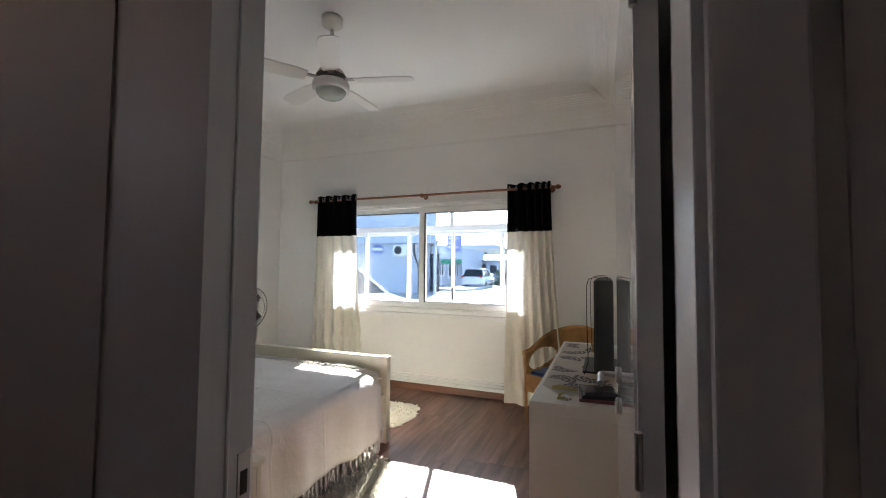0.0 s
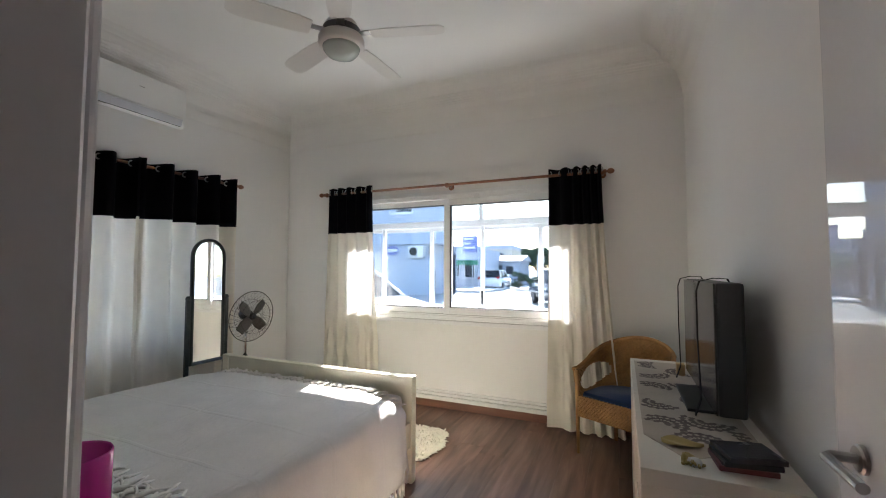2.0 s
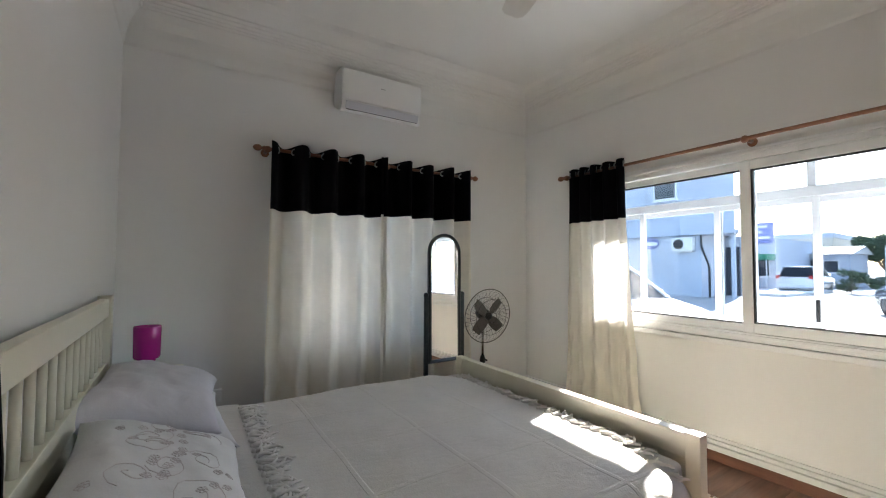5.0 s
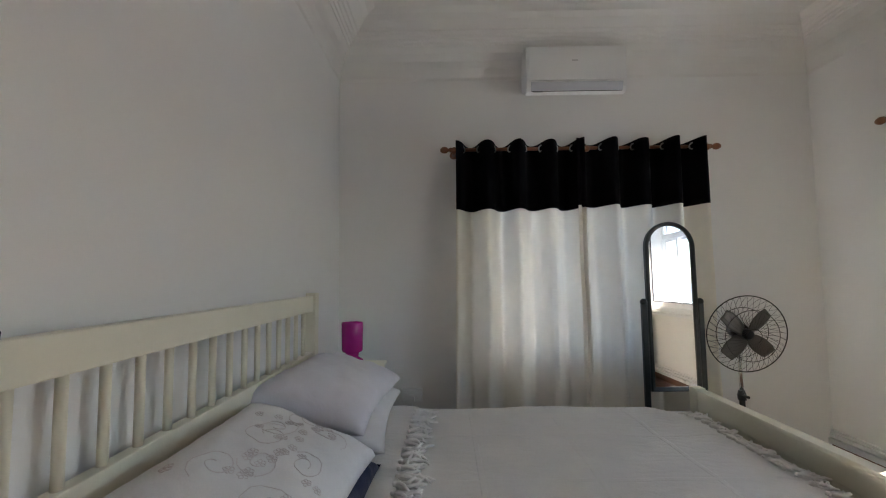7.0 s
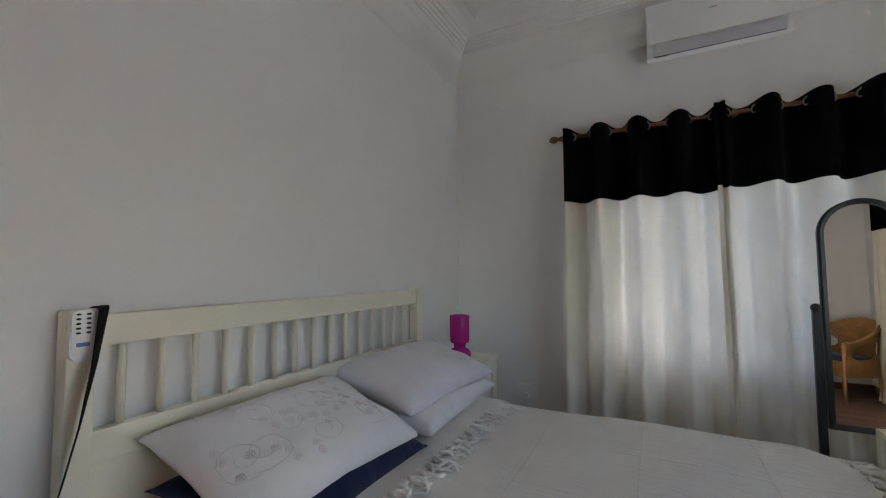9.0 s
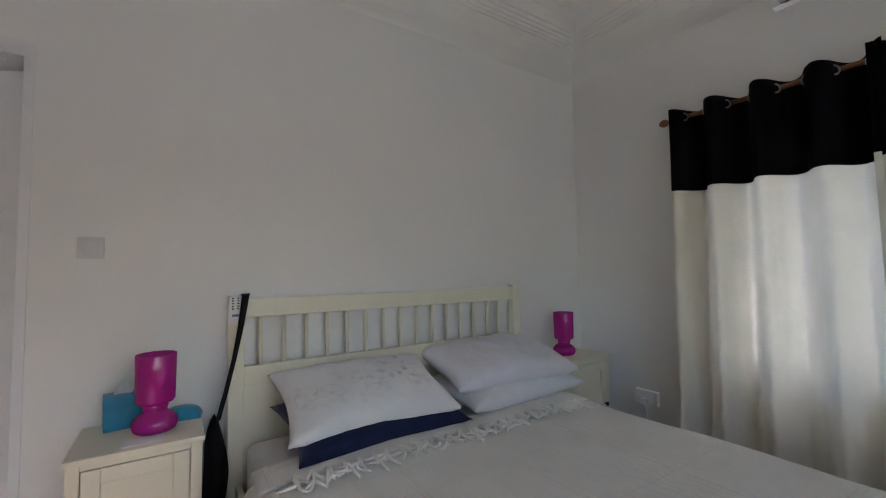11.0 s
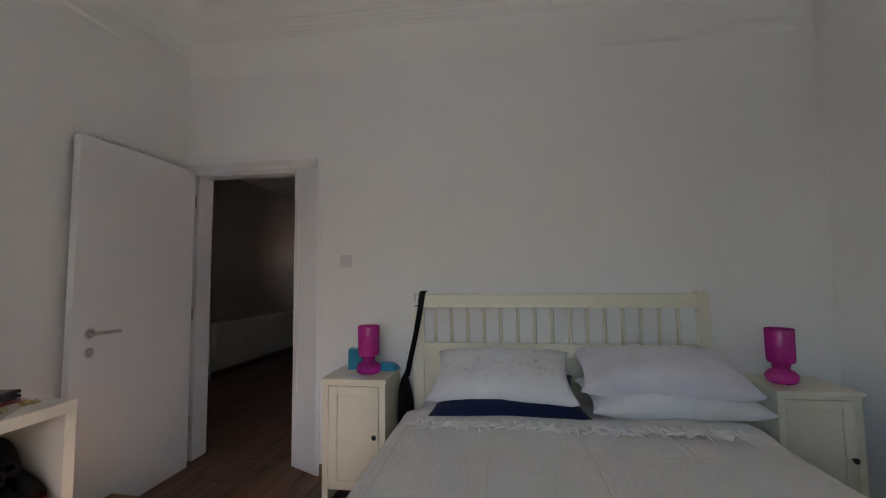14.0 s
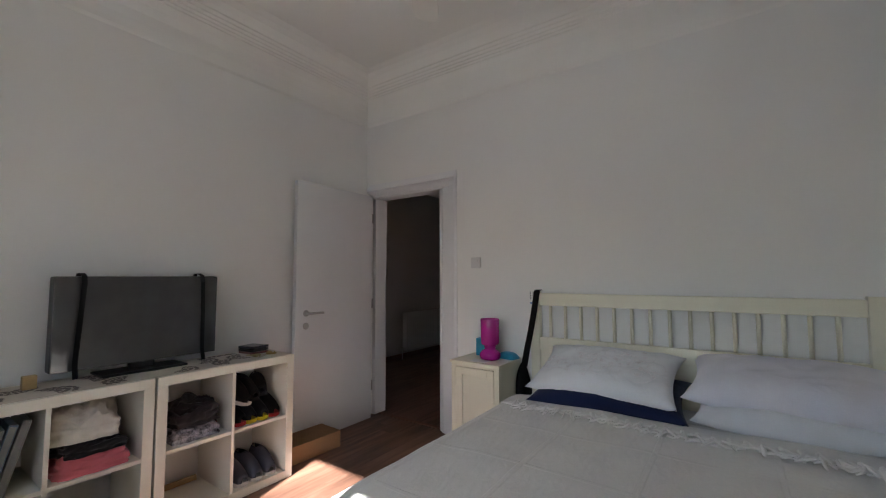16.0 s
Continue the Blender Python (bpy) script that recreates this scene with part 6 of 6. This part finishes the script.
v = [bm.verts.new(p) for p in rp]
for f in ((0, 1, 5, 4), (2, 3, 4, 5), (0, 4, 3), (1, 2, 5), (3, 2, 1, 0)):
    bm.faces.new([v[i] for i in f])
part("roof", bm, M["roof_white"], b3)
pane_row(b3, ((-11.2, -10.3, 0.85, 1.8), (-12.9, -12.3, 0.85, 1.75)), 41.5)
part("door", box((-12.1, 41.44, GZ), (-11.5, 41.52, 1.85), 0.01), M["dark_open"], b3)
b4 = thing("building", "long flat-roofed cream building behind the white house", "building", (0, 0, 0))
part("wall", prism([(-22, 50), (-12.7, 50), (-13.3, 60), (-22, 60)], GZ, 3.9), M["render_cream"], b4)
part("parapet", prism([(-22.1, 49.9), (-12.6, 49.9), (-13.2, 60.1), (-22.1, 60.1)], 3.9, 4.35), M["render_blue_shade"], b4)
pane_row(b4, ((-14.6, -13.6, 2.7, 3.5), (-17.5, -16.3, 2.7, 3.5)), 50.0)
b5 = thing("house", "low white house far down the street", "house", (0, 0, 0))
part("wall", box((-10.2, 62, GZ), (-5.5, 68, 2.8)), M["render_blue_shade"], b5)
part("roof", box((-10.6, 61.5, 2.8), (-5.2, 68.4, 3.1), 0.05), M["roof_white"], b5)
pane_row(b5, ((-9.2, -8.2, 1.0, 2.1), (-7.2, -6.2, 1.0, 2.1)), 62.0)
b6 = thing("house", "cream house with a flat roof beyond the parked car", "house", (0, 0, 0))
part("wall", box((1.5, 42, GZ), (12, 50, 3.4)), M["render_cream"], b6)
part("roof", box((1.2, 41.6, 3.4), (12.3, 50.3, 3.7), 0.05), M["roof_white"], b6)
pane_row(b6, ((2.5, 4.0, 1.0, 2.2), (6.0, 7.5, 1.0, 2.2)), 42.0)
# low garden wall and raised paving
tagged(part("garden_wall", box((-9.3, 45.5, GZ), (-3.0, 45.75, 0.55), 0.02), M["render_blue_shade"]), "low white garden wall along the street", "wall", kind="structure")
structure("pavement", box((-11.0, 26.2, GZ), (-8.6, 33.0, GZ + 0.16), 0.02), M["roof_white"], "raised pale concrete kerb and paving", "pavement")


def car(at, rz, paint, label, hatch=False, lift=0.0):
    """A parked car, nose along +x: body, cabin glass, roof, wheels, lamps and bumpers."""
    root = thing("car", label, "car", at, rz, group="parked cars")
    L, Wd = (3.9, 1.68) if hatch else (4.3, 1.76)
    h0, belt, roof = 0.22, 0.92 + lift, 1.5 + 1.6 * lift
    nose = (0.72 if hatch else 0.78) + 0.9 * lift
    prof = [(-L / 2, 0.45), (-L / 2 + 0.05, h0), (L / 2 - 0.12, h0), (L / 2, 0.4), (L / 2 - 0.03, nose - 0.08), (L / 2 - 0.25, nose + 0.04), (L / 2 - 0.95, belt), (-L / 2 + 0.12, belt + 0.03), (-L / 2, 0.8)]
    bm = prism([(x, z) for x, z in prof], -Wd / 2, Wd / 2)
    bmesh.ops.transform(bm, matrix=pose(0, 0, 0, 90, 0, 0), verts=bm.verts[:])
    bmesh.ops.bevel(bm, geom=bm.edges[:], offset=0.07, segments=3, affect="EDGES")
    part("body", bm, paint, root, smooth=True)
    xb, xf = -L / 2 + 0.15, L / 2 - 0.95
    lo = [(xb, -Wd / 2 + 0.05), (xf, -Wd / 2 + 0.07), (xf, Wd / 2 - 0.07), (xb, Wd / 2 - 0.05)]
    hi = [(xb + 0.35, -Wd / 2 + 0.24), (xf - 0.75, -Wd / 2 + 0.24), (xf - 0.75, Wd / 2 - 0.24), (xb + 0.35, Wd / 2 - 0.24)]
    bm = bmesh.new()
    a = [bm.verts.new((x, y, belt - 0.03)) for x, y in lo]
    b = [bm.verts.new((x, y, roof - 0.04)) for x, y in hi]
    bm.faces.new(b)
    for k in range(4):
        bm.faces.new((a[k], a[(k + 1) % 4], b[(k + 1) % 4], b[k]))
    part("cabin_glass", bm, M["car_glass"], root)
    part("roof", box((xb + 0.30, -Wd / 2 + 0.22, roof - 0.06), (xf - 0.7, Wd / 2 - 0.22, roof), 0.03, 3), paint, root, smooth=True)
    for k in range(4):
        part("pillar", tube([(*lo[k], belt - 0.02), (*hi[k], roof - 0.03)], 0.035, 6), paint, root)
    for s in (-1, 1):
        mx = (xb + xf) / 2 - 0.1
        part("pillar", tube([(mx, s * (Wd / 2 - 0.055), belt - 0.02), (mx, s * (Wd / 2 - 0.23), roof - 0.03)], 0.04, 6), paint, root)
        part("headlight", box((L / 2 - 0.22, s * (Wd / 2 - 0.3) - 0.16, nose - 0.16), (L / 2 - 0.02, s * (Wd / 2 - 0.3) + 0.16, nose - 0.02), 0.03), M["chrome"], root)
        part("tail_light", box((-L / 2 - 0.01, s * (Wd / 2 - 0.16) - 0.02, belt - 0.12), (-L / 2 + 0.14, s * (Wd / 2 - 0.16) + 0.165, belt + 0.08), 0.02), M["tail_red"], root, "red tail light")
        part("side_mirror", box((xf - 0.35, s * (Wd / 2 + 0.02) - 0.07, belt + 0.02), (xf - 0.22, s * (Wd / 2 + 0.02) + 0.07, belt + 0.14), 0.03), paint, root)
        part("side_trim", box((-L / 2 + 0.5, s * (Wd / 2 + 0.003) - 0.008, 0.5), (L / 2 - 0.6, s * (Wd / 2 + 0.003) + 0.008, 0.58), 0.004), M["chrome"], root)
        for xw in (-L / 2 + 0.8, L / 2 - 0.82):
            wl_ = part("wheel", lathe([(0.19, -0.1), (0.29, -0.1), (0.32, -0.07), (0.32, 0.07), (0.29, 0.1), (0.19, 0.1)], 24, pose(xw, s * (Wd / 2 - 0.09), 0.32, 90, 0, 0)), M["tyre"], root, smooth=True)
            part("rim", lathe([(0.0, -0.1), (0.19, -0.1), (0.2, 0.0), (0.19, 0.1), (0.0, 0.1)], 16, pose(xw, s * (Wd / 2 - 0.085), 0.32, 90, 0, 0)), M["rim_alloy"], wl_)
    part("bumper", box((-L / 2 - 0.04, -Wd / 2 + 0.06, 0.32), (-L / 2 + 0.1, Wd / 2 - 0.06, 0.5), 0.04), paint, root)
    part("number_plate", box((-L / 2 - 0.05, -0.25, 0.36), (-L / 2 - 0.035, 0.25, 0.46)), M["sign_white"], root)
    return root


car((-6.03, 8.5, GZ), -8, M["car_white"], "white hatchback parked close to the house", hatch=True)
car((-2.75, 19.0, GZ), 117, M["car_black"], "dark estate car parked across the yard", lift=0.03)
car((-9.6, 32.4, GZ), 94, M["car_white"], "white saloon parked before the small house")


def leaf_cloud(bm_v, bm_f, rnd, centre, rad, n, size):
    for _ in range(n):
        while True:
            p = Vector((rnd.uniform(-1, 1), rnd.uniform(-1, 1), rnd.uniform(-1, 1)))
            if 0.25 < p.length < 1:
                break
        c = Vector(centre) + Vector((p.x * rad[0], p.y * rad[1], p.z * rad[2]))
        d1 = Vector((rnd.gauss(0, 1), rnd.gauss(0, 1), rnd.gauss(0, 1))).normalized()
        d2 = d1.orthogonal().normalized()
        s = size * rnd.uniform(0.5, 1.2)
        i = len(bm_v)
        bm_v += [tuple(c - d1 * s), tuple(c + d2 * s * 0.45), tuple(c + d1 * s), tuple(c - d2 * s * 0.45)]
        bm_f.append((i, i + 1, i + 2, i + 3))


def tree(at, height, spread, seed, label, clumps=18, leaves=330, size=0.15, name="tree"):
    rnd = random.Random(seed)
    root = thing(name, label, name, at)
    bm = bmesh.new()
    th = height * (0.42 if name == "tree" else 0.15)
    add_tube(bm, [(0, 0, 0), (0.05, 0.02, th * 0.5), (0.0, 0.06, th), (0.08, 0.0, height * 0.7)], 0.1, 8, taper=[height * 0.035, height * 0.028, height * 0.022, height * 0.01])
    ends = []
    for k in range(clumps):
        a = k * 2.4 + rnd.uniform(-0.4, 0.4)
        r = spread * rnd.uniform(0.35, 0.95)
        e = Vector((r * math.cos(a), r * math.sin(a), height * rnd.uniform(0.5 if name == "tree" else 0.25, 0.95)))
        ends.append(e)
        add_tube(bm, [(0, 0.03, th * rnd.uniform(0.7, 1.0)), tuple(e * 0.55 + Vector((0, 0, th * 0.35))), tuple(e)], 0.03, 5, taper=[height * 0.014, height * 0.009, height * 0.003])
    part("trunk", bm, M["bark"], root, smooth=True)
    vs, fs = [], []
    for e in ends:
        q = spread * rnd.uniform(0.36, 0.6)
        leaf_cloud(vs, fs, rnd, e, (q, q, q * 0.75), leaves, size)
    me = bpy.data.meshes.new("crown")
    me.from_pydata(vs, [], fs)
    me.materials.append(M["leaf"])
    cr = new("crown", me)
    cr.parent = root
    return root


tree((-9.1, 47.5, GZ), 3.9, 1.5, 1, "green leafy tree beside the white house")
tree((-6.0, 52.0, GZ), 3.0, 1.5, 2, "green leafy tree further down the street")
tree((-4.6, 41.0, GZ), 4.3, 1.4, 3, "tall green tree by the street")
tree((-1.5, 47.0, GZ), 4.6, 2.0, 4, "green leafy tree behind the parked car")
tree((-7.75, 32.5, GZ), 1.25, 0.6, 5, "low dark green bush by the saloon", 9, 120, 0.09, name="bush")
tree((-6.9, 33.5, GZ), 0.9, 0.5, 6, "small dark green bush by the saloon", 8, 100, 0.08, name="bush")
# pale bar modelled in place of a strip of reflection in the panes
tagged(part("reflection_bar", tube([(-7.25, 38.0, GZ), (-7.25, 38.0, 2.65)], 0.14, 10), M["roof_white"]), "pale upright bar standing in for a reflection in the window", "pole")
# spiky plant below the window
pl = thing("spiky_plant", "yellow-green spiky plant outside the window", "plant", (-1.36, 5.6, GZ))
rnd = random.Random(6)
for k in range(22):
    a, ln = k * 2.4, rnd.uniform(0.5, 0.9)
    r = rnd.uniform(0.15, 0.42)
    p0, p1, p2 = Vector((0.03 * math.cos(a), 0.03 * math.sin(a), 0.3)), Vector((r * 0.5 * math.cos(a), r * 0.5 * math.sin(a), 0.45 + ln * 0.5)), Vector((r * math.cos(a), r * math.sin(a), 0.36 + ln * 0.82))
    sd = Vector((-math.sin(a), math.cos(a), 0))
    bm = bmesh.new()
    vs = [bm.verts.new(p) for p in (p0 - sd * 0.012, p0 + sd * 0.012, p1 + sd * 0.018, p2, p1 - sd * 0.018)]
    bm.faces.new(vs)
    thick(part("leaf", bm, M["leaf_yellow"], pl), 0.003)
part("stem", tube([(0, 0, 0), (0.01, 0, 0.32)], 0.035, 8), M["bark"], pl)
